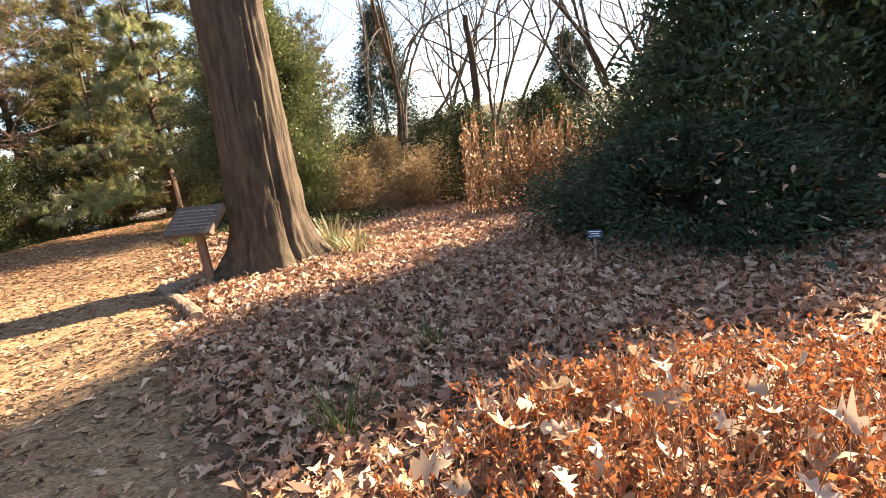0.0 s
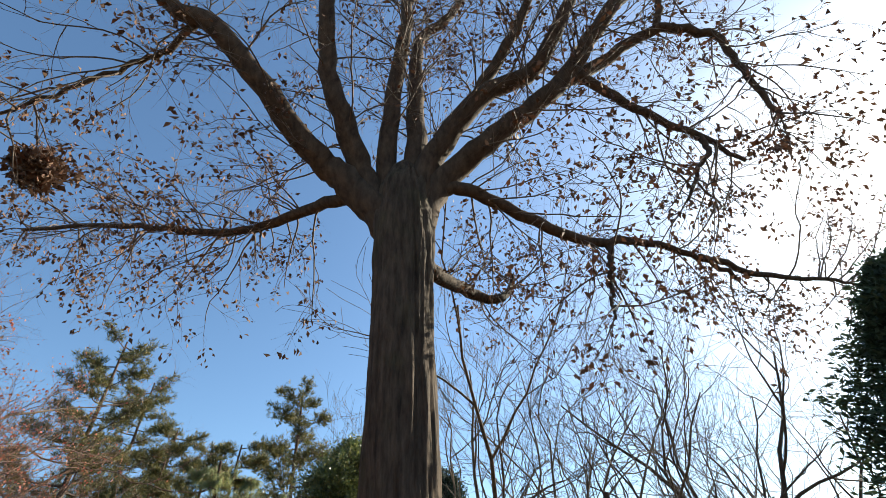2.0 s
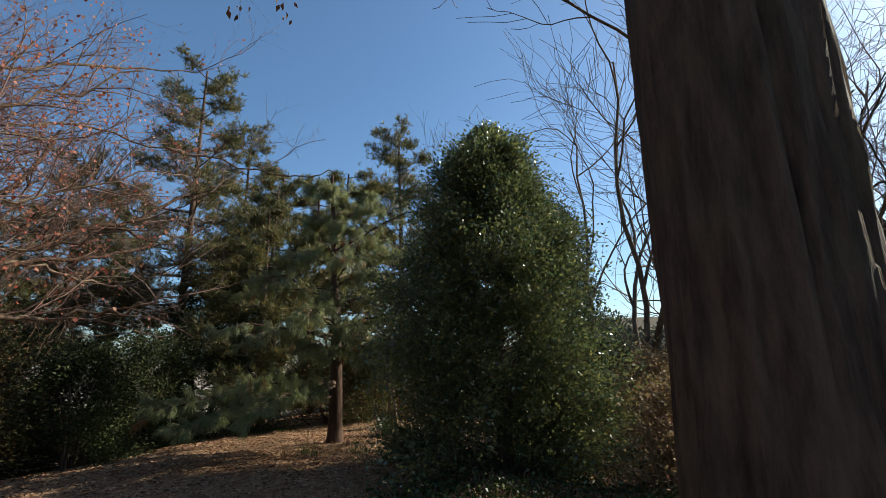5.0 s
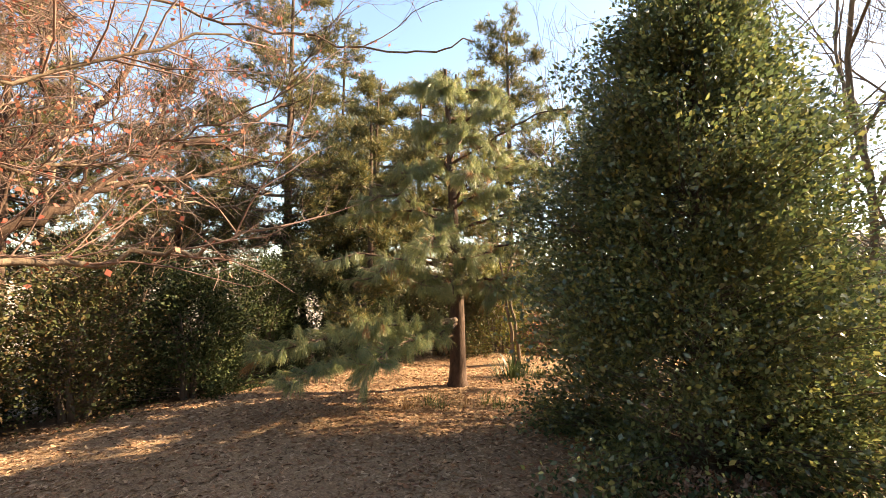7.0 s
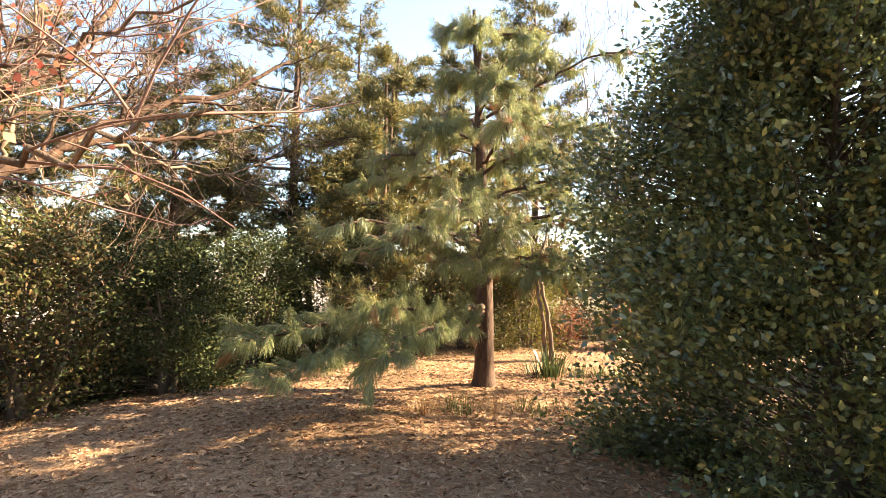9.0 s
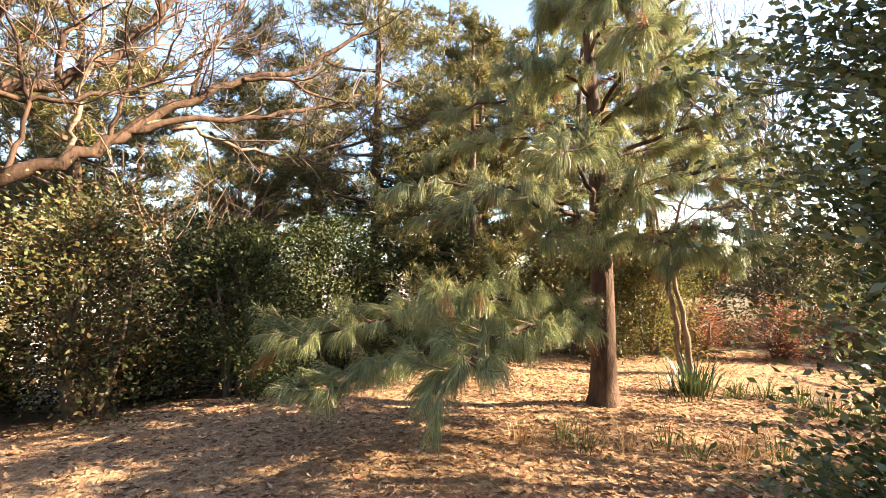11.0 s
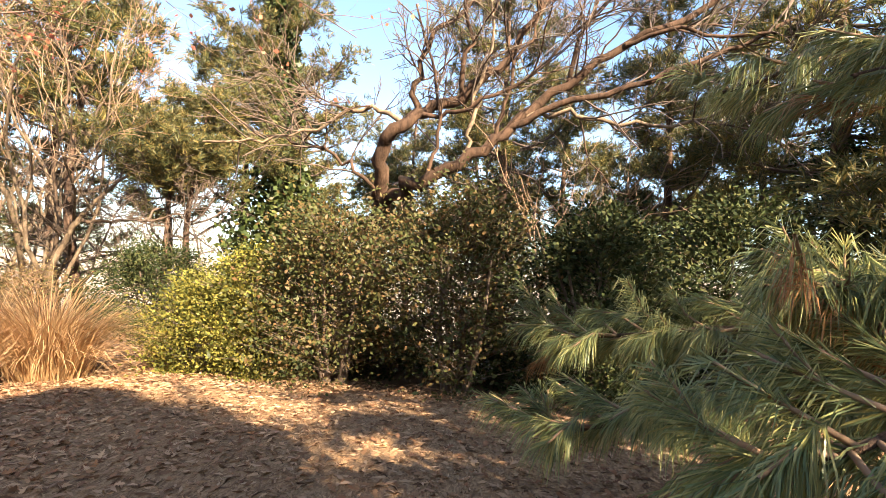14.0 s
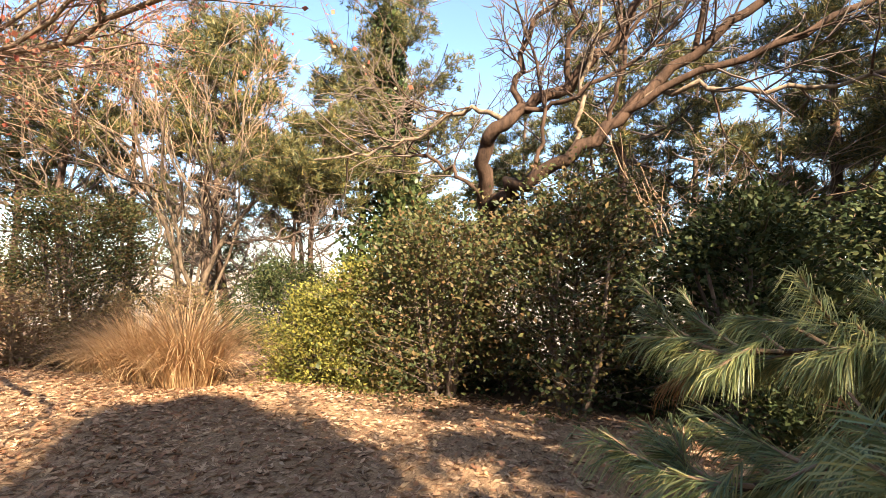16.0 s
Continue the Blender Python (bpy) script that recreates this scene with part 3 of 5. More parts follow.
def great_oak():
    rng = np.random.RandomState(5)
    root = thing("oak_tree", OAK, "tall bare oak with furrowed grey-brown bark and few brown leaves", "tree")
    sides, rows = 110, 130
    z = np.concatenate([np.linspace(-0.15, 1.2, 40), np.linspace(1.25, 8.75, rows - 40)])
    r = np.interp(z, [-0.15, 0.0, 0.15, 0.4, 0.8, 1.6, 4.0, 6.0, 7.2, 7.9, 8.4, 8.75], [0.9, 0.76, 0.64, 0.53, 0.475, 0.425, 0.405, 0.405, 0.46, 0.42, 0.26, 0.03])
    a = np.arange(sides) * 2 * np.pi / sides
    A, Z = np.meshgrid(a, z)
    R = np.repeat(r[:, None], sides, 1)
    foot = np.clip(1 - Z / 0.9, 0, 1) ** 2
    R = R + foot * 0.2 * np.maximum(0, np.sin(5 * A + 0.7) + 0.5 * np.sin(3 * A + 2.0))
    fur = np.zeros_like(R)
    for i in range(rows):
        for j in range(sides):
            ca, sa = math.cos(A[i, j]), math.sin(A[i, j])
            fur[i, j] = noise.noise((ca * 7.5, sa * 7.5, Z[i, j] * 0.8)) + 0.5 * noise.noise((ca * 16, sa * 16, Z[i, j] * 2.2))
    R = R + np.clip(R / 0.4, 0, 1) * 0.042 * fur + 0.05 * np.clip(1.2 - Z / 8, 0, 1) * np.sin(2 * A) - 0.05 * np.exp(-((np.mod(A + 0.75 + 0.05 * Z, 2 * np.pi)) / 0.1) ** 2)
    g = Geo()
    v = np.stack([OAK[0] + R * np.cos(A), OAK[1] + R * np.sin(A), Z], -1).reshape(-1, 3)
    i, j = np.meshgrid(np.arange(rows - 1), np.arange(sides), indexing="ij")
    jn = (j + 1) % sides
    g.add(v, np.stack([i * sides + j, i * sides + jn, (i + 1) * sides + jn, (i + 1) * sides + j], -1).reshape(-1, 4))
    part("trunk", g, M_OAKBARK, root)
    limbs = [
        (0.115, [(-2.1, 5.9, 7.2), (-2.96, 5.84, 7.86), (-4.3, 6.6, 8.3), (-5.58, 7.18, 8.6), (-7.1, 7.35, 9.0), (-8.67, 7.53, 9.44), (-11.0, 7.8, 9.8)]),
        (0.13, [(-1.9, 5.9, 7.3), (-1.3, 5.9, 8.0), (-0.5, 6.2, 7.9), (0.9, 6.8, 7.4), (2.1, 7.3, 7.7), (3.4, 7.8, 7.6), (4.1, 8.1, 7.2)]),
        (0.06, [(3.4, 7.8, 7.6), (5.1, 8.6, 7.6), (6.7, 9.2, 7.8), (7.7, 9.7, 7.9)]),
        (0.05, [(1.5, 7.1, 7.5), (1.35, 6.9, 6.9), (1.2, 6.9, 6.4), (1.1, 6.8, 5.8)]),
        (0.28, [(-2.1, 5.9, 7.0), (-3.0, 5.7, 8.2), (-3.6, 5.4, 8.7), (-4.9, 4.1, 10.3), (-5.8, 3.7, 10.8), (-6.7, 3.0, 11.7), (-8.5, 1.7, 13.3)]),
        (0.25, [(-2.2, 5.85, 7.0), (-2.7, 5.8, 8.3), (-3.0, 5.3, 9.2), (-3.3, 4.7, 10.5), (-3.3, 3.7, 12.5), (-3.8, 3.0, 13.8), (-3.6, 2.0, 15.7)]),
        (0.12, [(-3.3, 3.7, 12.5), (-4.0, 3.2, 13.5), (-5.1, 2.7, 14.4), (-6.6, 2.4, 15.0)]),
        (0.2, [(-2.1, 5.9, 7.2), (-2.35, 5.8, 9.0), (-2.0, 5.3, 11.7), (-1.9, 5.1, 13.5), (-2.1, 4.4, 16.5), (-2.3, 4.0, 18.5)]),
        (0.14, [(-1.9, 5.1, 13.5), (-1.2, 5.1, 15.4), (-0.7, 5.0, 17.3), (0.1, 4.7, 19.5)]),
        (0.23, [(-1.9, 5.9, 7.2), (-1.8, 5.9, 9.0), (-1.8, 5.9, 10.8), (-1.7, 5.9, 13.2), (-0.9, 5.9, 14.4), (0.2, 5.9, 17.5)]),
        (0.24, [(-1.9, 5.85, 7.1), (-1.6, 5.8, 8.5), (-0.6, 5.4, 9.8), (0.5, 5.2, 10.3), (1.4, 4.7, 11.9), (2.1, 4.2, 13.7), (3.2, 3.3, 16.6)]),
        (0.11, [(-0.6, 5.4, 9.9), (0.4, 4.8, 11.6), (1.3, 4.1, 14.0), (2.1, 3.1, 17.0)]),
        (0.24, [(-1.9, 5.9, 6.9), (-1.4, 5.9, 8.1), (-0.4, 5.6, 8.9), (0.8, 5.3, 9.8), (2.0, 4.8, 11.3), (3.4, 4.2, 13.0), (4.6, 3.4, 15.2), (5.8, 2.6, 17.2)]),
        (0.13, [(0.8, 5.3, 9.8), (1.9, 5.4, 10.7), (3.1, 5.2, 11.4), (4.2, 5.3, 11.1), (4.4, 5.5, 9.9), (4.6, 5.7, 8.9)]),
        (0.07, [(3.1, 5.2, 11.4), (3.6, 5.0, 12.6), (4.6, 4.8, 13.5), (5.0, 4.6, 14.7)]),
        (0.09, [(1.3, 5.35, 10.2), (2.2, 5.6, 9.4), (3.1, 5.8, 8.7), (3.7, 5.9, 8.1)]),
        (0.055, [(-5.3, 3.9, 10.6), (-5.9, 4.2, 10.2), (-6.6, 4.3, 9.9), (-7.5, 4.3, 9.2), (-8.3, 4.3, 8.6)]),
        (0.08, [(-3.3, 3.7, 12.6), (-3.9, 3.6, 14.4), (-4.8, 3.6, 16.6), (-5.6, 3.5, 18.2)]),
        (0.05, [(3.1, 5.8, 8.75), (3.1, 5.75, 8.3), (2.7, 5.7, 7.7), (2.3, 5.7, 7.1)]),
        (0.15, [(-1.9, 6.2, 6.9), (-1.55, 7.2, 7.15), (-0.94, 8.35, 7.5), (-0.45, 8.6, 7.5), (-0.05, 9.1, 8.1), (0.0, 9.4, 8.8)]),
    ]
    lines, leaf_at, leaf_to = [], [], []
    for k, (rad, pts) in enumerate(limbs):
        line = bend(pts, 6, rng, 0.02)
        g = Geo()
        tube(g, line, np.linspace(1, 0.28, len(line)) ** 1.15 * rad + 0.012, 12)
        part("limb", g, M_LIMB if k != len(limbs) - 1 else M_OAKBARK, root)
        length = float(np.sum(np.linalg.norm(np.diff(line, axis=0), axis=1)))
        for j in range(int(length * (3.6 if k else 6.5))):
            s = rng.uniform(0.22, 1.0)
            p, d = along(line, s)
            grow(rng, p, turned(rng, d, 52), rng.uniform(0.9, 2.6) * (1.25 - 0.5 * s), 0.026, 2, lines, 5, 0.55, 45, 0.15, 0.0, 0.35)
    tw = Geo()
    for line, radii, depth in lines:
        tube(tw, line, np.array(radii) * 0.75, 4 if depth else 3, False)
        p0 = line[0]
        if rng.uniform() < ((0.36 if p0[2] > 9.5 else 0.55) if depth == 0 else 0.2):
            p, d = along(line, rng.uniform(0.6, 1.0))
            for q in range(rng.randint(1, 4 if p[2] > 9.5 else 6)):
                leaf_at.append(p + rng.normal(0, 0.06, 3))
                leaf_to.append(d * 0.5 + rng.normal(0, 0.6, 3) + np.array([0, 0, -0.5]))
    for q in range(260):
        p = np.array([-0.1, 9.0, 8.5]) + rng.normal(0, 1, 3) * (0.6, 0.5, 0.7)
        leaf_at.append(p)
        leaf_to.append(rng.normal(0, 0.6, 3) + np.array([0, 0, -0.6]))
    tagged(part("twigwork", tw, M_TWIG, root), kind="stuff")
    g = Geo()
    leaves(g, np.array(leaf_at), np.array(leaf_to), rng.uniform(0.075, 0.145, len(leaf_at)), 0.5, rng, 0.2)
    tagged(part("dead_leaves", g, M_OAKLEAF, root, "dry brown leaves still hanging"), kind="stuff")


great_oak()


def leaf_nest():
    """A round ball of twigs and dry leaves high among the oak's twigs."""
    rng = np.random.RandomState(17)
    c = np.array([-7.95, 5.1, 8.35])
    root = thing("leaf_nest", c, "round nest of dry brown leaves and twigs in the oak", "nest")
    g = Geo()
    d = unit(rng.normal(0, 1, (700, 3)))
    leaves(g, c + d * (0.08 + 0.3 * rng.uniform(0, 1, (700, 1)) ** 0.5) * (1, 1, 0.8), d * 0.4 + rng.normal(0, 0.7, (700, 3)), rng.uniform(0.1, 0.18, 700), 0.6, rng, 0.2)
    tagged(part("leaf_ball", g, M_OAKLEAF, root), kind="stuff")
    g = Geo()
    for k in range(40):
        a, b = unit(rng.normal(0, 1, 3)) * 0.42, unit(rng.normal(0, 1, 3)) * 0.42
        tube(g, [c + a, c + (a + b) * 0.4, c + b], [0.006] * 3, 3, False)
    tube(g, bend([(-8.3, 4.3, 8.6), c + (-0.2, -0.3, 0.3), c + (0.5, 0.6, 0.2), (-7.1, 7.35, 9.0)], 4), np.linspace(0.014, 0.012, 13), 5, False)
    tagged(part("twigwork", g, M_TWIG, root), kind="stuff")


leaf_nest()


# ---- the wooden notice by the oak ----
def notice():
    base = np.array([-2.68, 5.2, floor_at(-2.68, 5.2)])
    root = thing("wooden_sign", base, "weathered wooden information board tilted on a single post", "sign")
    g = Geo()
    block(g, base + (0, 0.0, 0.36), (0.1, 0.1, 0.86), Matrix.Rotation(radians(12), 4, "Z") @ Matrix.Rotation(radians(-2), 4, "Y"), 0.012)
    part("post", g, M_POSTWOOD, root, "reddish square post", False)
    turn = Matrix.Rotation(radians(-10), 4, "Z") @ Matrix.Rotation(radians(38), 4, "X")
    mid = base + np.array([-0.03, -0.02, 0.84])
    g = Geo()
    block(g, mid, (0.68, 0.5, 0.05), turn, 0.012)
    board = part("board", g, M_SIGNWOOD, root, "grey grained board with carved lines", False)
    g = Geo()
    rng = np.random.RandomState(3)
    for row in range(6):
        x = -0.27
        while x < 0.25:
            w = rng.uniform(0.03, 0.09)
            h = 0.022 if row else 0.034
            centre = Vector((x + w / 2, 0.16 - row * 0.062, 0.027))
            p = np.array(turn @ centre) + mid
            block(g, p, (w, h * 0.55, 0.004), turn, 0.001)
            x += w + 0.02
    part("lettering", g, M_SIGNTEXT, board, "worn pale lettering", False)
    g = Geo()
    for e in (-0.31, 0.31):
        g = Geo()
        block(g, np.array(turn @ Vector((e, 0, -0.04))) + mid, (0.05, 0.46, 0.035), turn, 0.006)
        part("batten", g, M_POSTWOOD, board, "", False)


notice()


def plant_label():
    x, y = 2.04, 3.95
    base = np.array([x, y, floor_at(x, y)])
    root = thing("plant_label", base, "small black plant label on a thin metal stake", "plant label")
    g = Geo()
    tube(g, [base - (0, 0, 0.05), base + (0, 0, 0.15), base + (0, 0.02, 0.31)], [0.009] * 3, 8)
    part("stake", g, M_METAL, root)
    turn = Matrix.Rotation(radians(-14), 4, "Z") @ Matrix.Rotation(radians(45), 4, "X")
    g = Geo()
    block(g, base + (0, 0.01, 0.33), (0.16, 0.11, 0.006), turn, 0.002)
    plate = part("plate", g, M_LABEL, root, "glossy black plate", False)
    g = Geo()
    for row, w in enumerate((0.12, 0.09, 0.11)):
        block(g, np.array(turn @ Vector((0, 0.03 - 0.028 * row, 0.005))) + base + (0, 0.01, 0.33), (w, 0.009, 0.002), turn, 0.0005)
    part("print", g, M_LABELPRINT, plate, "", False)


plant_label()


def edging():
    """Low squared timbers that hold the bed's corner by the notice."""
    for k, (p, q) in enumerate((((-2.1, 3.72), (-2.98, 4.78)), ((-3.02, 4.84), (-3.3, 5.14)), ((-3.24, 5.16), (-2.72, 5.42)))):
        rng = np.random.RandomState(k)
        p3, q3 = np.array([*p, floor_at(*p) + 0.03]), np.array([*q, floor_at(*q) + 0.03])
        line = bend([p3, (p3 + q3) / 2 + rng.normal(0, 0.012, 3), q3], 6, rng, 0.005)
        across = unit(np.cross(q3 - p3, (0, 0, 1.0)))
        ring = np.array([(-0.06, -0.09), (-0.068, 0.03), (-0.05, 0.062), (-0.01, 0.07), (0.04, 0.064), (0.064, 0.04), (0.068, -0.02), (0.06, -0.09)])
        v = np.concatenate([c + (ring + rng.normal(0, 0.005, ring.shape))[:, :1] * across + (ring + rng.normal(0, 0.004, ring.shape))[:, 1:] * (0, 0, 1.0) for c in line])
        g = Geo()
        n, m = len(line), len(ring)
        g.add(v, [[i * m + j, i * m + (j + 1) % m, (i + 1) * m + (j + 1) % m, (i + 1) * m + j] for i in range(n - 1) for j in range(m)])
        g.f[8] = [np.array([list(range(m))[::-1], [(n - 1) * m + j for j in range(m)]])]
        single("edging_timber", g, M_STONE, "weathered pale timber laid as bed edging on the ground", "edging", "bed edging timbers", smooth=False)


edging()


def blades(name, x, y, n, length, spread, mat, label, category, seed, width=0.02, curve=0.6, flat=(1, 1), group="", pieces=False, splay=0.25):
    """A clump of long blades that arch outwards."""
    rng = np.random.RandomState(seed)
    c = np.array([x, y, floor_at(x, y)])
    a = rng.uniform(0, 2 * np.pi, n)
    o = rng.uniform(0, 1, (n, 1)) ** 0.6
    foot = c + np.stack([np.cos(a) * flat[0], np.sin(a) * flat[1], np.zeros(n)], 1) * spread * o * rng.uniform(0.1, 0.6, (n, 1))
    foot[:, 2] = lie_of_land(foot[:, 0], foot[:, 1]) - 0.01
    out = np.stack([np.cos(a), np.sin(a), np.zeros(n)], 1) + rng.normal(0, 0.3, (n, 3)) * (1, 1, 0)
    L = length * rng.uniform(0.6, 1.15, (n, 1))
    up = np.array([0, 0, 1.0])
    tilt = splay + 0.9 * o * rng.uniform(0.3, 1, (n, 1))
    side = unit(np.cross(out, up)) * width * 0.5
    pts, p, d = [foot], foot, unit(up + out * tilt * 0.5)
    for k in range(4):
        p = p + d * L / 4
        pts.append(p)
        d = unit(d + (out * 0.5 - up * 0.75) * curve * tilt * (0.3 + 0.25 * k))
    w = [1, 0.95, 0.8, 0.5]
    v = np.stack([q for k in range(4) for q in (pts[k] - side * w[k], pts[k] + side * w[k])] + [pts[4]], 1).reshape(-1, 3)
    v[:, 2] = np.maximum(v[:, 2], lie_of_land(v[:, 0], v[:, 1]) - 0.01)
    g = Geo()
    i = np.arange(n)[:, None] * 9
    g.v.append(v)
    for k in range(3):
        g.f.setdefault(4, []).append(i + np.array([[2 * k, 2 * k + 1, 2 * k + 3, 2 * k + 2]]))
    g.f.setdefault(3, []).append(i + np.array([[6, 7, 8]]))
    g.n = n * 9
    if not pieces:
        return single(name, g, mat, label, category, group)
    root = thing(name, c, label, category, group)
    for i in range(n):
        g = Geo()
        g.add(v[i * 9:i * 9 + 9], [[0, 1, 3, 2], [2, 3, 5, 4], [4, 5, 7, 6]])
        g.f[3] = [np.array([[6, 7, 8]])]
        part("blade", g, mat, root)
    return root


blades("yucca", -1.25, 6.3, 46, 0.62, 0.5, M_YUCCA, "yucca with stiff pale green blades at the oak's foot", "plant", 2, 0.035, 0.35, pieces=True)
blades("yucca", -0.85, 6.0, 40, 0.5, 0.6, M_YUCCA, "withered straw-coloured yucca blades lying on leaves", "plant", 4, 0.03, 1.0, pieces=True)
blades("grass_tuft", -4.55, 8.2, 60, 0.35, 0.6, M_GREENBLADE, "small yellow-green leafy tuft beside the path", "plant", 6, 0.03, 0.8, pieces=True)

# ---- right of the bed: low juniper, tall yew, orange azalea ----
bush("juniper_shrub", 3.7, 5.2, 1.25, lambda h: 1.95 * np.sqrt(np.clip(1.02 - h * h, 0, 1)) * 0.98, 1100, 46, 0.085, M_YEW, "spreading dark green juniper shrub with fallen leaves caught in it", "shrub", 21, 0.3, low=0.0, jitter=0.07)
bush("yew_tree", 6.3, 7.4, 6.7, lambda h: 3.75 * np.clip(1.04 - h, 0.02, 1) ** 0.85, 2900, 44, 0.13, M_YEW, "tall dense dark green yew with a broad cone shape", "tree", 22, 0.4, stems=1, jitter=0.1, inner=0.5, twigs=0.12)
rng = np.random.RandomState(8)
p, d, a, b = crown_points(rng, (3.7, 5.2, floor_at(3.7, 5.2)), 1.22, lambda h: 1.95 * np.sqrt(np.clip(1.02 - h * h, 0, 1)), 150, 1, 0.2, 0.97, 0.03)
g = Geo()
lobed(g, p, rng, rng.uniform(0.08, 0.13, len(p)), 0.5)
single("caught_leaves", g, M_LITTER, "brown oak leaves caught on the juniper shrub", "leaves", kind="stuff")


def azalea():
    """A low twiggy shrub in orange leaf with pale leaves caught in it."""
    rng = np.random.RandomState(31)
    c = np.array([1.85, 0.62, 0.0])
    root = thing("azalea_shrub", (1.85, 0.62, floor_at(1.85, 0.62)), "low twiggy azalea with orange leaves and caught dry leaves", "shrub")
    n = 640
    x, y = rng.uniform(-1.6, 1.9, n), rng.uniform(-1.0, 1.0, n)
    k = (x / 1.9) ** 2 + (y / 0.95) ** 2 < 1
    x, y = x[k] + c[0], y[k] + c[1] + 0.12 * (x[k])
    tw, gl, pts, ways = Geo(), Geo(), [], []
    for u, w in zip(x, y):
        foot = np.array([u, w, floor_at(u, w) - 0.02])
        edge = 1 - min(1, ((u - c[0]) / 2.0) ** 2 + ((w - c[1]) / 1.1) ** 2)
        lines = []
        grow(rng, foot, rng.normal(0, 0.35, 3) * (1, 1, 0) + (0, 0, 1), 0.2 + 0.22 * edge * rng.uniform(0.6, 1.3), 0.006, 1, lines, 4, 0.55, 38, 0.12, 0.03)
        for line, radii, depth in lines:
            tube(tw, line, radii, 3, False)
            for q in range(6):
                p, d = along(line, rng.uniform(0.4, 1))
                pts.append(p)
                ways.append(d + rng.normal(0, 0.6, 3))
    tagged(part("twigwork", tw, M_TANTWIG, root), kind="stuff")
    pts, ways = np.array(pts), np.array(ways)
    leaves(gl, pts, ways, rng.uniform(0.016, 0.044, len(pts)), 0.5, rng)
    tagged(part("crown", gl, M_ORANGE, root, "orange and rust leaves"), kind="stuff")
    m = rng.choice(len(pts), 170, False)
    gp = Geo()
    lobed(gp, pts[m] + (0, 0, 0.01), rng, rng.uniform(0.09, 0.19, len(m)), 1.0, 0.6)
    tagged(part("caught_leaves", gp, M_PALELEAF, root, "pale dry oak leaves caught among twigs"), kind="stuff")


azalea()
blades("grass_tuft", -0.1, 1.35, 70, 0.34, 0.35, M_GREENBLADE, "thin green grass tuft growing through fallen leaves", "grass", 9, 0.008, 0.9)
blades("grass_tuft", 0.35, 2.3, 50, 0.3, 0.35, M_GREENBLADE, "thin green grass tuft growing through fallen leaves", "grass", 10, 0.008, 0.9)

# ---- behind the bed: dry stalks, brush, dead trunk, bare trees ----


def stalks(name, x0, x1, y0, y1, n, height, seed, label):
    rng = np.random.RandomState(seed)
    root = thing(name, ((x0 + x1) / 2, (y0 + y1) / 2, floor_at((x0 + x1) / 2, (y0 + y1) / 2)), label, "plant", "dry perennials")
    pts, ways = [], []
    for i in range(n):
        x, y = rng.uniform(x0, x1), rng.uniform(y0, y1)
        f = np.array([x, y, floor_at(x, y) - 0.02])
        t = f + np.array([rng.normal(0, 0.1), rng.normal(0, 0.1), height * rng.uniform(0.6, 1.1)])
        line = bend([f, (f + t) / 2 + rng.normal(0, 0.03, 3), t], 3)
        st = Geo()
        tube(st, line, np.linspace(0.008, 0.004, len(line)), 4, False)
        part("stem", st, M_TANTWIG, root)
        for q in range(26):
            p, d = along(line, rng.uniform(0.12, 1))
            pts.append(p)
            ways.append(rng.normal(0, 0.6, 3) + (0, 0, -0.75))
    g = Geo()
    leaves(g, np.array(pts), np.array(ways), rng.uniform(0.06, 0.15, len(pts)), 0.42, rng, 0.2)
    tagged(part("dry_leaves", g, M_DRYLEAF, root, "hanging orange-brown dry leaves"), kind="stuff")


stalks("dry_stalks", 0.95, 1.75, 8.2, 9.4, 34, 2.0, 41, "tall upright dry stalks with orange-brown leaves")
stalks("dry_stalks", 1.75, 3.1, 8.3, 9.6, 60, 1.85, 42, "tall upright dry stalks with orange-brown leaves")
stalks("dry_stalks", 3.0, 4.4, 9.2, 10.6, 40, 1.9, 43, "tall upright dry stalks with orange-brown leaves")


def dead_trunk():
    rng = np.random.RandomState(3)
    c = np.array([1.35, 11.2, floor_at(1.35, 11.2)])
    root = thing("dead_tree", c, "broken dead trunk without branches among dry stalks", "tree")
    g = Geo()
    line = bend([c - (0, 0, 0.1), c + (0.12, 0, 1.4), c + (0.18, 0, 2.9), c + (0.08, 0, 4.35)], 6, rng, 0.01)
    tube(g, line, np.interp(np.linspace(0, 1, len(line)), [0, 0.8, 1], [0.12, 0.085, 0.06]), 12)
    part("trunk", g, M_LIMB, root)
    g = Geo()
    tube(g, bend([c + (0.08, 0, 3.3), c + (-0.5, 0.1, 3.75), c + (-1.3, 0.1, 4.15)], 4), np.linspace(0.03, 0.012, 9), 6)
    part("limb", g, M_LIMB, root)
    for pl in ([(0.09, 0, 3.9), (0.35, 0.1, 4.1), (0.55, 0.1, 4.2), (0.3, 0.15, 5.2), (0.15, 0.2, 6.4)], [(0.1, 0, 4.0), (-0.1, 0.05, 5.0), (-0.35, 0.1, 6.6)], [(0.12, 0, 3.2), (0.5, -0.1, 3.3), (1.0, -0.1, 3.15)]):
        g = Geo()
        line = bend([c + np.array(p) for p in pl], 5, rng, 0.02)
        tube(g, line, np.linspace(0.022, 0.007, len(line)), 6)
        part("limb", g, M_LIMB, root)


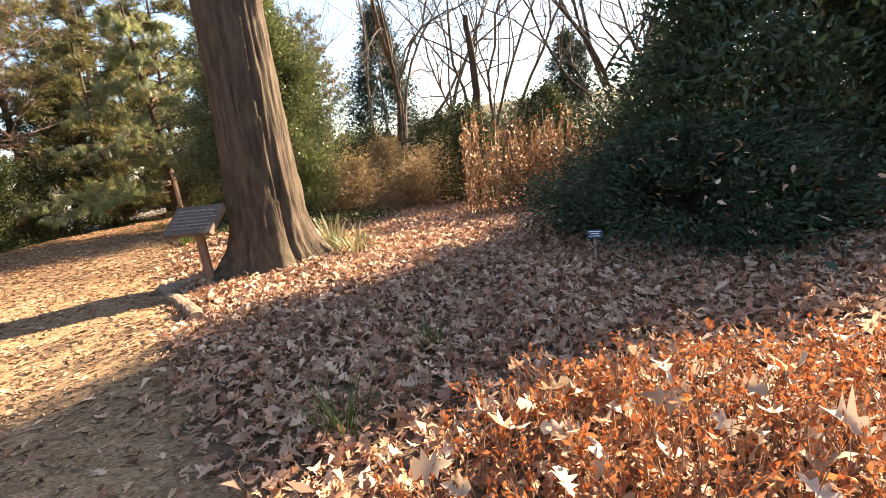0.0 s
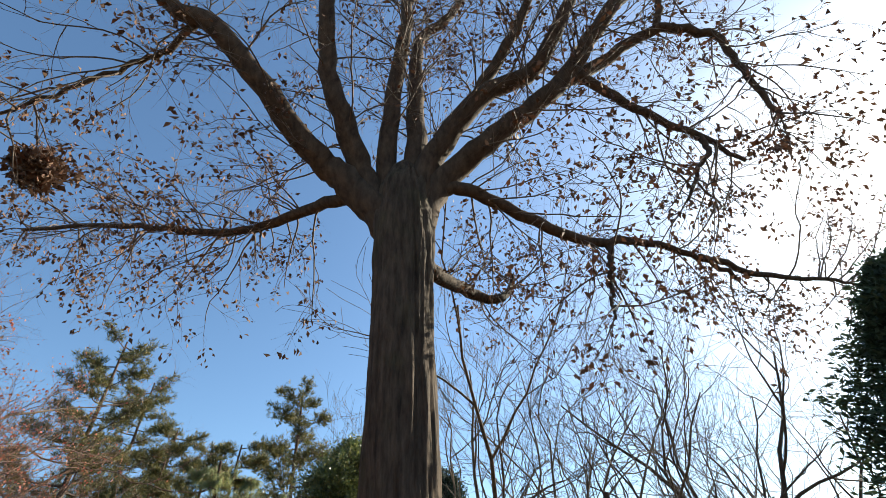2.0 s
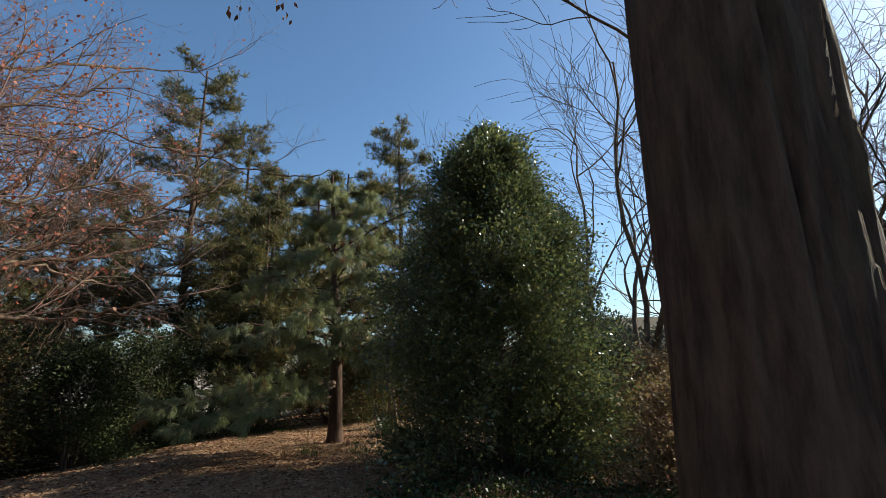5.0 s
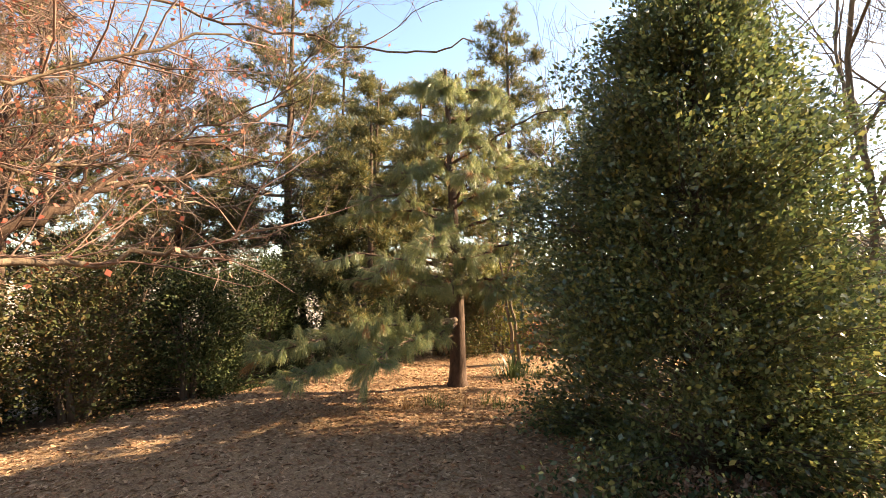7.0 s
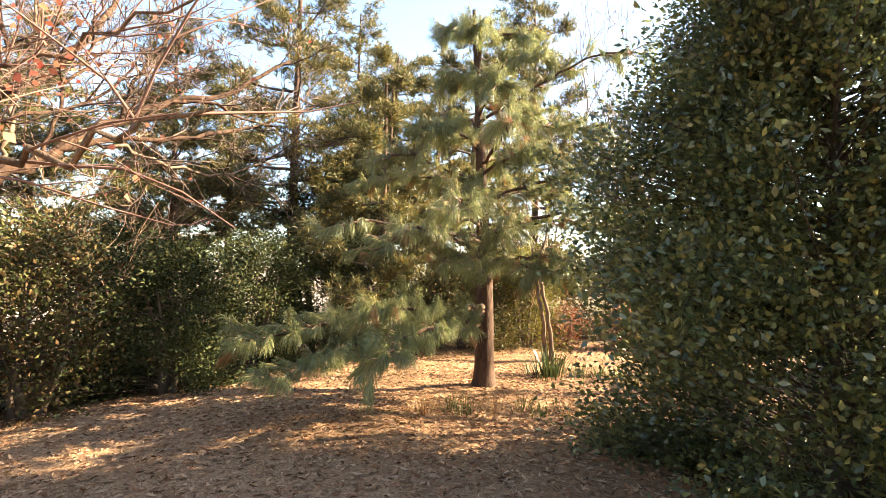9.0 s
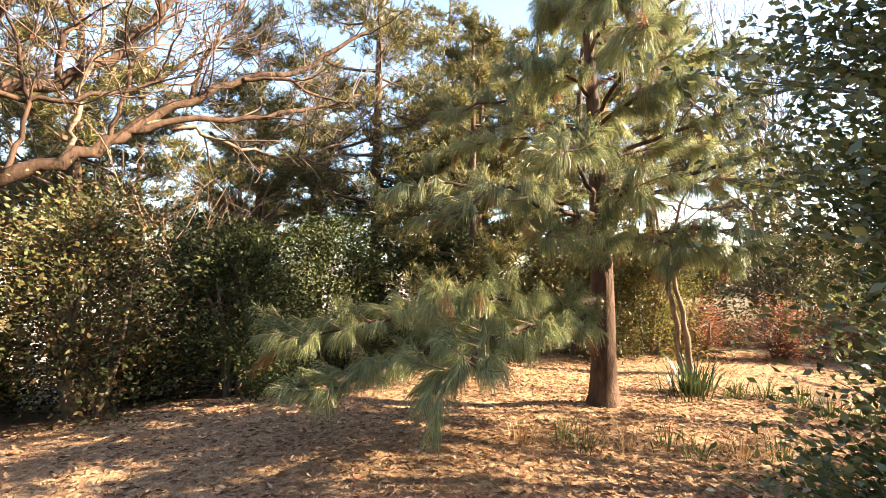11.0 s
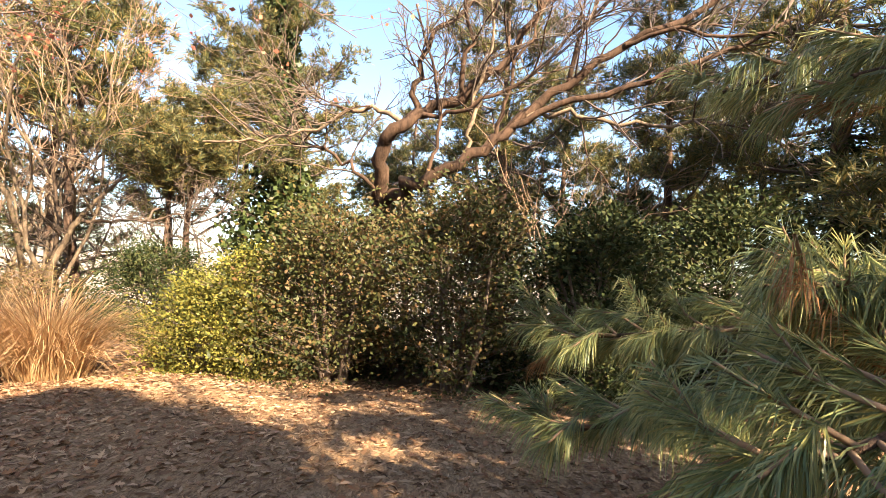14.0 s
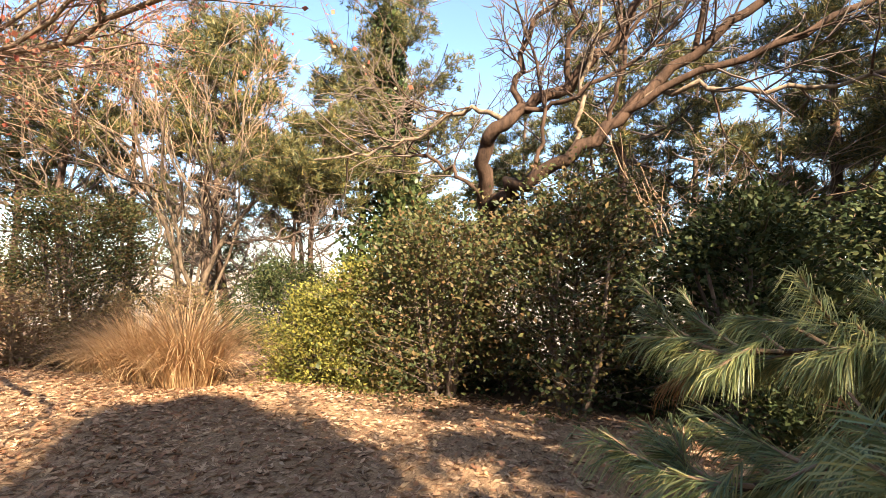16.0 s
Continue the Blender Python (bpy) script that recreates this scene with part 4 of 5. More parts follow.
dead_trunk()
for k, (x, y, h, r) in enumerate(((-1.6, 10.6, 1.3, 0.9), (-0.2, 11.2, 1.2, 1.0), (-2.7, 12.2, 1.5, 0.9), (0.3, 13.0, 1.5, 1.2), (-1.2, 13.6, 1.8, 1.1), (2.6, 12.5, 1.8, 1.3))):
    bush("dry_brush", x, y, h, lambda q, r=r: r * np.sqrt(np.clip(1.05 - q * q, 0, 1)), 420, 12, 0.06, M_BRUSHLEAF, "tangled dry brush with sparse tan leaves", "shrub", 50 + k, 0.5, M_TANTWIG, 7, group="dry brush", twigs=0.9, jitter=0.12)
bush("evergreen_shrub", 1.25, 10.6, 2.3, lambda q: 0.95 * np.sqrt(np.clip(1.05 - q * q, 0, 1)), 320, 26, 0.07, M_DARKSHRUB, "dark evergreen shrub round the foot of the dead trunk", "shrub", 57)
for k, (x, y, h, r) in enumerate(((3.6, 13.4, 2.7, 1.6), (6.2, 12.6, 2.8, 1.7), (0.4, 15.2, 2.3, 1.5), (9.0, 12.8, 3.0, 1.8))):
    bush("evergreen_shrub", x, y, h, lambda q, r=r: r * np.sqrt(np.clip(1.05 - q * q, 0, 1)), 380, 28, 0.085, M_DARKSHRUB, "dark evergreen shrub behind the dry stalks", "shrub", 270 + k, 0.5, group="shrubs behind the stalks")
bush("evergreen_shrub", -8.4, 18.2, 2.3, lambda q: 1.15 * np.sqrt(np.clip(1.05 - q * q, 0, 1)), 380, 28, 0.065, M_YELLOWGREEN, "yellow-green leafy shrub behind the thin pale stems", "shrub", 59)
bush("evergreen_shrub", -1.9, 15.2, 2.2, lambda q: 1.2 * np.sqrt(np.clip(1.05 - q * q, 0, 1)), 300, 22, 0.07, M_DARKSHRUB, "dark evergreen shrub behind dry brush", "shrub", 58)
bare_tree("bare_tree", -0.9, 16.6, 16.5, 6, 61, "leafless grey multi-stemmed tree with rising stems", 0.26, M_PALEBARK, M_TWIG, 0.13, "bare trees", 3, 5)
bare_tree("bare_tree", 2.6, 18.6, 15.0, 7, 62, "leafless grey multi-stemmed tree with rising stems", 0.34, M_PALEBARK, M_TWIG, 0.12, "bare trees", 3, 5)
bare_tree("bare_tree", 8.5, 20.0, 17.0, 5, 63, "leafless dark tree with wide forks", 0.36, M_LIMB, M_TWIG, 0.2, "bare trees", 3, 5)
bare_tree("bare_tree", 12.5, 24.0, 16.0, 5, 64, "leafless dark tree with wide forks", 0.4, M_LIMB, M_TWIG, 0.18, "bare trees", 3, 5)
bare_tree("bare_tree", -6.6, 27.0, 15.0, 6, 65, "leafless tall tree with fine rising twigs", 0.16, M_PALEBARK, M_TWIG, 0.15, "bare trees", 3, 5)


def cone(w):
    return lambda h: w * np.clip(1.03 - h, 0.02, 1) ** 0.62


first = bush("cypress", 8.0, 27.0, 6.6, cone(2.6), 700, 40, 0.16, M_CYPRESS, "dark conical cypress far behind the brush", "tree", 71, 0.35, stems=1, group="far cypresses", jitter=0.16, twigs=0.1)
for x, y, s, hh in ((-2.6, 28.5, 1.15, 1.4), (15, 31, 1.2, 1.1), (19, 24, 1.4, 1.3), (5.6, 21.5, 0.8, 0.42), (22, 14, 1.5, 1.5), (12, 10, 1.1, 1.05), (11, 2, 1.1, 0.9), (5, -9, 1.3, 1.2), (-3, -11, 1.4, 1.3), (-10, -8, 1.3, 1.2)):
    copy_thing(first, Matrix.LocRotScale((x, y, floor_at(x, y)), Euler((0, 0, x * 1.7)), (s, s, hh)))

# ---- the big holly at the bend ----
bush("holly_tree", -3.85, 11.6, 5.6, lambda h: 2.15 * np.interp(h, [0, 0.1, 0.3, 0.5, 0.75, 0.9, 1.0], [1.0, 1.04, 0.98, 0.9, 0.7, 0.42, 0.08]), 3000, 62, 0.064, M_HOLLY, "large dense conical holly with glossy dark green leaves", "tree", 81, 0.55, stems=1, jitter=0.08, inner=0.3, twigs=0.3)
rng = np.random.RandomState(82)
pp = scatter(rng, 12000, -5.6, -0.2, 7.8, 11.8, lambda x, y: (((x + 2.9) / 2.4) ** 2 + ((y - 9.5) / 1.25) ** 2 < rng.uniform(0.5, 1.1, len(x))))
g = Geo()
leaves(g, pp + np.stack([np.zeros(len(pp)), np.zeros(len(pp)), rng.uniform(0.02, 0.18, len(pp))], 1), rng.normal(0, 0.6, (len(pp), 3)) + (0, 0, 0.5), rng.uniform(0.03, 0.075, len(pp)), 0.7, rng)
single("ground_ivy", g, M_IVY, "low green ground-cover leaves before the holly", "ground cover", kind="stuff")

# ---- the long-needled pine ----
PINE = np.array([-7.8, 13.8, floor_at(-7.8, 13.8)])


def long_pine():
    rng = np.random.RandomState(90)
    root = thing("long_needled_pine", PINE, "pine with long drooping grey-green needles on low boughs", "pine tree")
    top = PINE + np.array([-0.35, 0.1, 6.3])
    line = bend([PINE - (0, 0, 0.1), PINE + (-0.02, 0, 1.5), PINE + (-0.12, 0, 3.4), top], 8)
    g = Geo()
    rad = np.interp(np.linspace(0, 1, len(line)), [0, 0.03, 0.1, 0.45, 1], [0.25, 0.19, 0.155, 0.125, 0.03])
    tube(g, line, rad, 14)
    part("trunk", g, M_PINEBARK, root)
    boughs = [
        (1.3, [(-7.7, 12.4, 1.3), (-7.9, 11.5, 1.42), (-8.0, 10.75, 1.42)], 56),
        (1.1, [(-8.3, 12.5, 1.2), (-8.9, 11.2, 1.2), (-9.35, 10.35, 1.0)], 60),
        (1.2, [(-7.5, 12.2, 1.2), (-7.55, 11.0, 1.2), (-7.6, 10.35, 1.0)], 44),
        (1.0, [(-8.3, 12.3, 1.0), (-8.5, 11.0, 0.95), (-8.65, 10.15, 0.7)], 44),
        (2.2, [(-8.2, 12.5, 2.4), (-8.5, 11.6, 2.5), (-8.8, 10.95, 2.35)], 18),
        (2.4, [(-7.6, 12.5, 2.7), (-7.35, 11.8, 2.75), (-7.2, 11.1, 2.5)], 28),
        (2.3, [(-7.9, 12.4, 2.4), (-7.9, 11.5, 2.4), (-8.0, 10.9, 2.1)], 24),
        (2.6, [(-6.9, 13.5, 2.7), (-6.0, 13.4, 2.8), (-5.3, 13.3, 2.65)], 22),
        (2.0, [(-7.0, 13.4, 2.1), (-6.5, 13.2, 2.1), (-6.2, 13.1, 1.9)], 16),
        (3.3, [(-8.3, 13.0, 3.5), (-8.6, 12.5, 3.6), (-8.9, 12.1, 3.4)], 24),
        (3.6, [(-7.3, 13.0, 3.8), (-7.0, 12.4, 3.9), (-6.8, 12.0, 3.7)], 24),
        (3.0, [(-6.8, 13.8, 3.3), (-5.8, 13.9, 3.6), (-5.0, 14.0, 3.5)], 30),
        (4.3, [(-7.0, 13.8, 4.8), (-6.2, 13.9, 5.2), (-5.6, 14.0, 5.2)], 24),
    ]
    boughs += [
        (1.75, [(-7.6, 13.0, 2.0), (-7.3, 12.4, 1.85)], 26),
        (1.8, [(-7.2, 13.3, 2.05), (-6.7, 13.0, 1.85)], 26),
        (1.9, [(-7.9, 12.9, 2.15), (-7.8, 12.2, 2.0)], 26),
        (1.8, [(-7.0, 13.9, 2.0), (-6.4, 13.8, 1.75)], 26),
        (2.1, [(-7.4, 13.1, 2.5), (-7.0, 12.4, 2.45)], 26),
    ]
    for k in range(18):
        z = 2.4 + 0.2 * k
        a = k * 2.4
        r = (2.2 - 0.42 * (z - 2.4)) * (1.0 + 0.25 * math.sin(k * 1.9)) * (0.72 if math.sin(a) < -0.3 else 1.0)
        e = PINE + np.array([math.cos(a) * r, math.sin(a) * r, z + 0.12])
        half = PINE * 0.5 + e * 0.5
        half[2] = PINE[2] + z + 0.22
        boughs.append((z, [tuple(half), tuple(e)], 38))
    twigs, tips, ways = Geo(), [], []
    for z, pts, n in boughs:
        start, q = along(line, float(np.interp(PINE[2] + z, line[:, 2], np.linspace(0, 1, len(line)))))
        bl = bend([start, *pts], 5, rng, 0.02)
        g = Geo()
        tube(g, bl, np.linspace(0.03, 0.009, len(bl)), 8)
        part("bough", g, M_PINEBARK, root)
        n = int(n * (0.95 if z < 1.7 else 0.85))
        for j in range(n):
            p, d = along(bl, 0.22 + 0.78 * (j + rng.uniform(0, 1)) / n)
            to = turned(rng, d, 55)
            to = unit(to * (1, 1, 0.4) + np.array([0, 0, 0.3]))
            L = rng.uniform(0.16, 0.42)
            mid = p + to * L * 0.55 + (0, 0, -0.03)
            tip = p + to * L + (0, 0, rng.uniform(-0.14, 0.06))
            tube(twigs, [p, mid, tip], [0.009, 0.007, 0.005], 5, False)
            tips += [tip, tip * 0.55 + mid * 0.45]
            ways += [tip - mid, tip - mid]
            if rng.uniform() < 0.6:
                t2 = mid + turned(rng, unit(tip - mid), 45) * L * 0.45
                tube(twigs, [mid, t2], [0.006, 0.004], 4, False)
                tips.append(t2)
                ways.append(t2 - mid)
        tips.append(bl[-1])
        ways.append(bl[-1] - bl[-2])
    tagged(part("twigwork", twigs, M_TANTWIG, root), kind="stuff")
    tips, ways = np.array(tips), np.array(ways)
    dead = rng.uniform(0, 1, len(tips)) < 0.045
    g = Geo()
    high = tips[:, 2] > 1.9
    needles(g, tips[~dead & ~high], ways[~dead & ~high], rng, 80, 0.2, 1.5, 0.55, 0.002, 0.22)
    needles(g, tips[~dead & high], ways[~dead & high], rng, 46, 0.22, 2.2, 0.5, 0.0025, 0.2)
    tagged(part("needles", g, M_NEEDLE, root, "long drooping grey-green needles"), kind="stuff")
    g = Geo()
    needles(g, tips[dead] - (0, 0, 0.05), ways[dead], rng, 70, 0.19, 2.2, 0.5, 0.0018, 0.2)
    tagged(part("dead_needles", g, M_DEADNEEDLE, root, "rust-brown dead needles"), kind="stuff")
    g = Geo()
    limb = bend([PINE + (0, -0.1, 1.25), PINE + (0.05, -0.8, 1.3), (-7.7, 12.45, 1.32)], 4)
    tube(g, limb, np.linspace(0.045, 0.03, len(limb)), 8)
    part("stub_limb", g, M_PALEBARK, root, "pale bare stub of a limb")


long_pine()
blades("lily_turf", -7.1, 15.2, 160, 0.55, 0.9, M_DARKBLADE, "dark green strap-leaved clump beside the pine", "plant", 91, 0.02, 0.7)
for k in range(9):
    x, y = -7.9 + 0.27 * k, 11.9 + 0.16 * k + 0.15 * math.sin(k * 2.1)
    blades("lily_turf", x, y, 42, 0.27, 0.5, M_GREENBLADE if k % 3 else M_GRASS, "short grassy tuft edging the path", "grass", 100 + k, 0.008, 0.9, group="path edge tufts")
for k in range(9):
    x, y = -6.6 + 0.33 * k, 15.4 + 0.28 * math.sin(k * 1.3)
    blades("lily_turf", x, y, 60, 0.3, 0.55, M_GREENBLADE, "short grassy tuft edging the path", "grass", 120 + k, 0.01, 0.9, group="path edge tufts")
for k, (x, y, r) in enumerate(((-6.3, 19.3, 0.8), (-5.2, 20.0, 0.8), (-7.6, 19.0, 0.7))):
    bush("red_shrub", x, y, 1.0, lambda q, r=r: r * np.sqrt(np.clip(1.05 - q * q, 0, 1)), 260, 10, 0.04, M_ORANGE, "rounded leafless shrub with red-brown twigs", "shrub", 130 + k, 0.4, M_REDTWIG, 8, group="red-twigged shrubs", twigs=1.0)


def thin_tree(x, y, seed, label):
    rng = np.random.RandomState(seed)
    c = np.array([x, y, floor_at(x, y)])
    root = thing("thin_tree", c, label, "tree", "thin pale stems")
    for k in range(2):
        g = Geo()
        top = c + np.array([(-0.5, 0.15)[k], 0.1 * k, 3.4])
        line = bend([c + (0.12 * k, 0, -0.05), c + (0.16 * k - 0.12, 0, 1.0), c + (0.1 * k - 0.3, 0, 2.0), top], 5, rng, 0.015)
        tube(g, line, np.linspace(0.055, 0.018, len(line)), 8)
        part("stem", g, M_PALEBARK, root)
    lines = []
    for k in range(9):
        grow(rng, c + (rng.uniform(-0.4, 0.1), 0, rng.uniform(1.5, 3.3)), rng.normal(0, 1, 3) + (0, 0, 0.6), 0.9, 0.015, 1, lines, 4)
    woody(root, rng, lines, M_PALEBARK, M_TANTWIG)


thin_tree(-7.5, 16.7, 140, "two thin pale stems of a small leafless tree")

# ---- the maple whose twigs hang over the path ----


def maple():
    rng = np.random.RandomState(150)
    x, y = -9.2, 2.8
    c = np.array([x, y, floor_at(x, y)])
    root = thing("maple_tree", c, "nearly leafless maple with fine reddish twigs and few red leaves", "tree")
    g = Geo()
    fork = c + (0.1, 0.3, 1.6)
    line = bend([c - (0, 0, 0.1), c + (0.05, 0.1, 0.8), fork], 5, rng, 0.01)
    tube(g, line, np.linspace(0.14, 0.1, len(line)), 12)
    part("trunk", g, M_PALEBARK, root)
    limbs = [
        [fork, (-8.9, 4.6, 2.0), (-8.2, 6.2, 2.2), (-7.75, 7.1, 2.25), (-7.2, 7.55, 2.35), (-6.6, 7.75, 2.5)],
        [fork, (-9.3, 5.0, 2.6), (-9.4, 6.8, 3.0), (-9.2, 8.0, 3.2), (-8.4, 8.5, 3.6), (-7.4, 8.9, 4.1)],
        [fork, (-9.2, 4.8, 3.2), (-9.4, 6.6, 4.2), (-9.2, 8.2, 5.0), (-8.2, 9.2, 4.9), (-6.6, 9.5, 4.5), (-5.9, 9.6, 4.5)],
        [fork, (-8.8, 4.6, 3.2), (-8.5, 6.2, 4.3), (-8.1, 7.4, 5.2), (-7.6, 8.6, 5.8)],
        [fork, (-9.8, 4.6, 3.2), (-10.6, 6.4, 4.6), (-11.2, 7.6, 5.4)],
        [fork, (-9.4, 4.2, 3.8), (-9.8, 5.6, 5.4), (-9.8, 7.0, 6.6)],
        [fork, (-10.2, 3.4, 3.2), (-11.6, 3.9, 4.3), (-12.8, 4.3, 5.4)],
        [fork, (-9.0, 1.6, 3.2), (-9.3, 0.6, 4.4), (-10.0, -0.4, 5.3)],
        [fork, (-8.4, 3.6, 3.2), (-7.6, 4.4, 4.6), (-7.2, 5.2, 5.4)],
    ]
    for k in range(16):
        to = np.array([rng.uniform(-9.7, -6.9), 0, rng.uniform(3.0, 5.8)])
        to[1] = rng.uniform(5.6, 8.0) - 0.25 * max(0, -7.2 - to[0])
        m1 = fork * 0.6 + to * 0.4 + (rng.uniform(-0.4, 0.1), 0.0, 0.35 * rng.uniform(0, 1))
        m2 = fork * 0.25 + to * 0.75 + rng.normal(0, 0.18, 3)
        limbs.append([fork, tuple(m1), tuple(m2), tuple(to)])
    lines, pts, ways = [], [], []
    for k, pl in enumerate(limbs):
        line = bend(pl, 6, rng, 0.03)
        g = Geo()
        tube(g, line, np.linspace(0.045 if k == 0 else 0.026 if k % 3 else 0.04, 0.007, len(line)), 9)
        part("limb", g, M_PALEBARK, root)
        for j in range((24, 36, 22, 22)[k] if k < 4 else 34 if k < 9 else 28):
            p, d = along(line, rng.uniform(0.25, 1.0))
            to = turned(rng, d, 50)
            to[2] = max(to[2] + 0.2, 0.12)
            grow(rng, p, to, rng.uniform(0.6, 1.35), 0.0075, 2, lines, 5, 0.55, 42, 0.17, 0.02)
    tw = Geo()
    for line, radii, depth in lines:
        if line[:, 2].min() < 2.0 or line[:, 0].max() > -6.3:
            continue
        tube(tw, line, radii, 4 if depth else 3, False)
        if rng.uniform() < 0.5 and line[-1][0] < -6.9:
            p, d = along(line, rng.uniform(0.4, 1))
            pts.append(p)
            ways.append(rng.normal(0, 0.7, 3) + (0, 0, -0.5))
    tagged(part("twigwork", tw, M_REDTWIG, root), kind="stuff")
    g = Geo()
    leaves(g, np.array(pts), np.array(ways), rng.uniform(0.022, 0.05, len(pts)), 0.8, rng)
    tagged(part("red_leaves", g, M_REDLEAF, root, "sparse red withered leaves"), kind="stuff")


maple()

# ---- shrubs closing the clearing ----


def dome(r, flat=0.0):
    return lambda q: r * (flat + (1 - flat) * np.sqrt(np.clip(1.04 - (q * 1.0) ** 2.2, 0, 1)))


bush("yellow_green_shrub", -13.75, 6.95, 1.75, dome(1.15), 600, 34, 0.058, M_YELLOWGREEN, "rounded yellow-green sunlit evergreen shrub", "shrub", 160, 0.55)
bush("yellow_green_shrub", -14.0, 5.95, 1.35, dome(1.0), 440, 32, 0.058, M_YELLOWGREEN, "rounded yellow-green sunlit evergreen shrub", "shrub", 161, 0.55)
bush("evergreen_shrub", -13.2, 8.2, 2.35, dome(1.25, 0.15), 520, 32, 0.066, M_SHRUB, "tall evergreen shrub with olive and rusty leaves", "shrub", 162, 0.55, jitter=0.17, twigs=0.5, stems=9, low=0.2, group="shrub row")
bush("evergreen_shrub", -12.9, 9.9, 2.55, dome(1.35, 0.2), 540, 32, 0.066, M_SHRUB, "tall evergreen shrub with olive and rusty leaves", "shrub", 163, 0.55, jitter=0.17, twigs=0.5, stems=9, low=0.24, group="shrub row")
# shaded end of the row: the shade is put into darker leaves
bush("evergreen_shrub", -12.4, 11.6, 2.3, dome(1.35, 0.2), 600, 32, 0.072, M_DARKSHRUB, "dense evergreen shrub with shade put into its dark leaf colour", "shrub", 164, 0.5, stems=7, group="shrub row")
bush("evergreen_shrub", -12.6, 13.5, 2.6, dome(1.4, 0.2), 600, 32, 0.072, M_DARKSHRUB, "dense evergreen shrub with shade put into its dark leaf colour", "shrub", 165, 0.5, stems=7, group="shrub row")
bush("evergreen_shrub", -11.3, 15.6, 2.4, dome(1.5, 0.2), 560, 34, 0.07, M_DARKSHRUB, "dense evergreen shrub with shade put into its dark leaf colour", "shrub", 166, 0.5, stems=7, group="shrub row")
bush("evergreen_shrub", -9.6, 17.2, 2.2, dome(1.4, 0.2), 500, 34, 0.07, M_SHRUB, "olive evergreen shrub behind the pine", "shrub", 167, 0.5, stems=7, group="shrub row")
for k, (x, y, h, r) in enumerate(((-14.3, 8.9, 0.8, 1.0), (-14.1, 10.6, 0.9, 1.1), (-13.8, 12.4, 0.9, 1.1), (-14.6, 7.6, 1.2, 1.0), (-13.0, 14.6, 0.9, 1.1))):
    bush("undergrowth_shrub", x, y, h, dome(r, 0.3), 260, 26, 0.07, M_DARKSHRUB, "low dark undergrowth between the shrub stems", "shrub", 260 + k, 0.5, stems=5, group="undergrowth")
bush("evergreen_shrub", -17.2, 3.3, 1.9, dome(1.5, 0.2), 560, 32, 0.07, M_DARKSHRUB, "dark clipped-looking evergreen shrub at the path's end", "shrub", 168, 0.5, stems=5, group="shrub row")
bush("evergreen_shrub", -14.0, 0.9, 3.0, dome(1.7, 0.2), 640, 32, 0.066, M_SHRUB, "olive evergreen shrub above the dry grass", "shrub", 169, 0.5, stems=6, low=0.35, group="shrub row")
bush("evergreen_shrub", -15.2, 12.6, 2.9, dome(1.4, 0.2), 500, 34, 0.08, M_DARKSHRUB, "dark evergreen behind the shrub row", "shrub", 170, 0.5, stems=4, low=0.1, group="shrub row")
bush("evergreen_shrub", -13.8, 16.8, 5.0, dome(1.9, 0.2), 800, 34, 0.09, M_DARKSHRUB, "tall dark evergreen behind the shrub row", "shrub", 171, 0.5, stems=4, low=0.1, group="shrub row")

for k, (x, y, h, r, m) in enumerate(((-8.4, 20.2, 2.6, 1.5, M_SHRUB), (-6.0, 22.4, 3.0, 1.7, M_SHRUB), (-3.4, 21.4, 2.4, 1.6, M_DARKSHRUB), (-1.6, 18.4, 1.9, 1.3, M_SHRUB), (-10.8, 22.0, 3.2, 1.7, M_DARKSHRUB), (4.6, 17.5, 2.2, 1.6, M_DARKSHRUB), (7.4, 15.5, 2.2, 1.6, M_DARKSHRUB))):
    bush("evergreen_shrub", x, y, h, dome(r, 0.2), 420, 30, 0.09, m, "olive evergreen shrub at the back of the wood", "shrub", 230 + k, 0.5, stems=5, group="shrubs at the back", twigs=0.3)
blades("ornamental_grass", -12.35, 4.9, 1400, 1.45, 0.85, M_GRASS, "large clump of dry tan ornamental grass arching over", "grass", 180, 0.012, 1.15, splay=0.45)
blades("ornamental_grass", -12.5, 4.0, 1200, 1.25, 0.8, M_GRASS, "large clump of dry tan ornamental grass arching over", "grass", 181, 0.012, 1.2, splay=0.4)
blades("ornamental_grass", -12.9, 2.8, 700, 0.9, 0.8, M_GRASS, "large clump of dry tan ornamental grass arching over", "grass", 182, 0.009, 1.2, splay=0.4)

# ---- the wide-limbed bare tree behind the shrubs ----


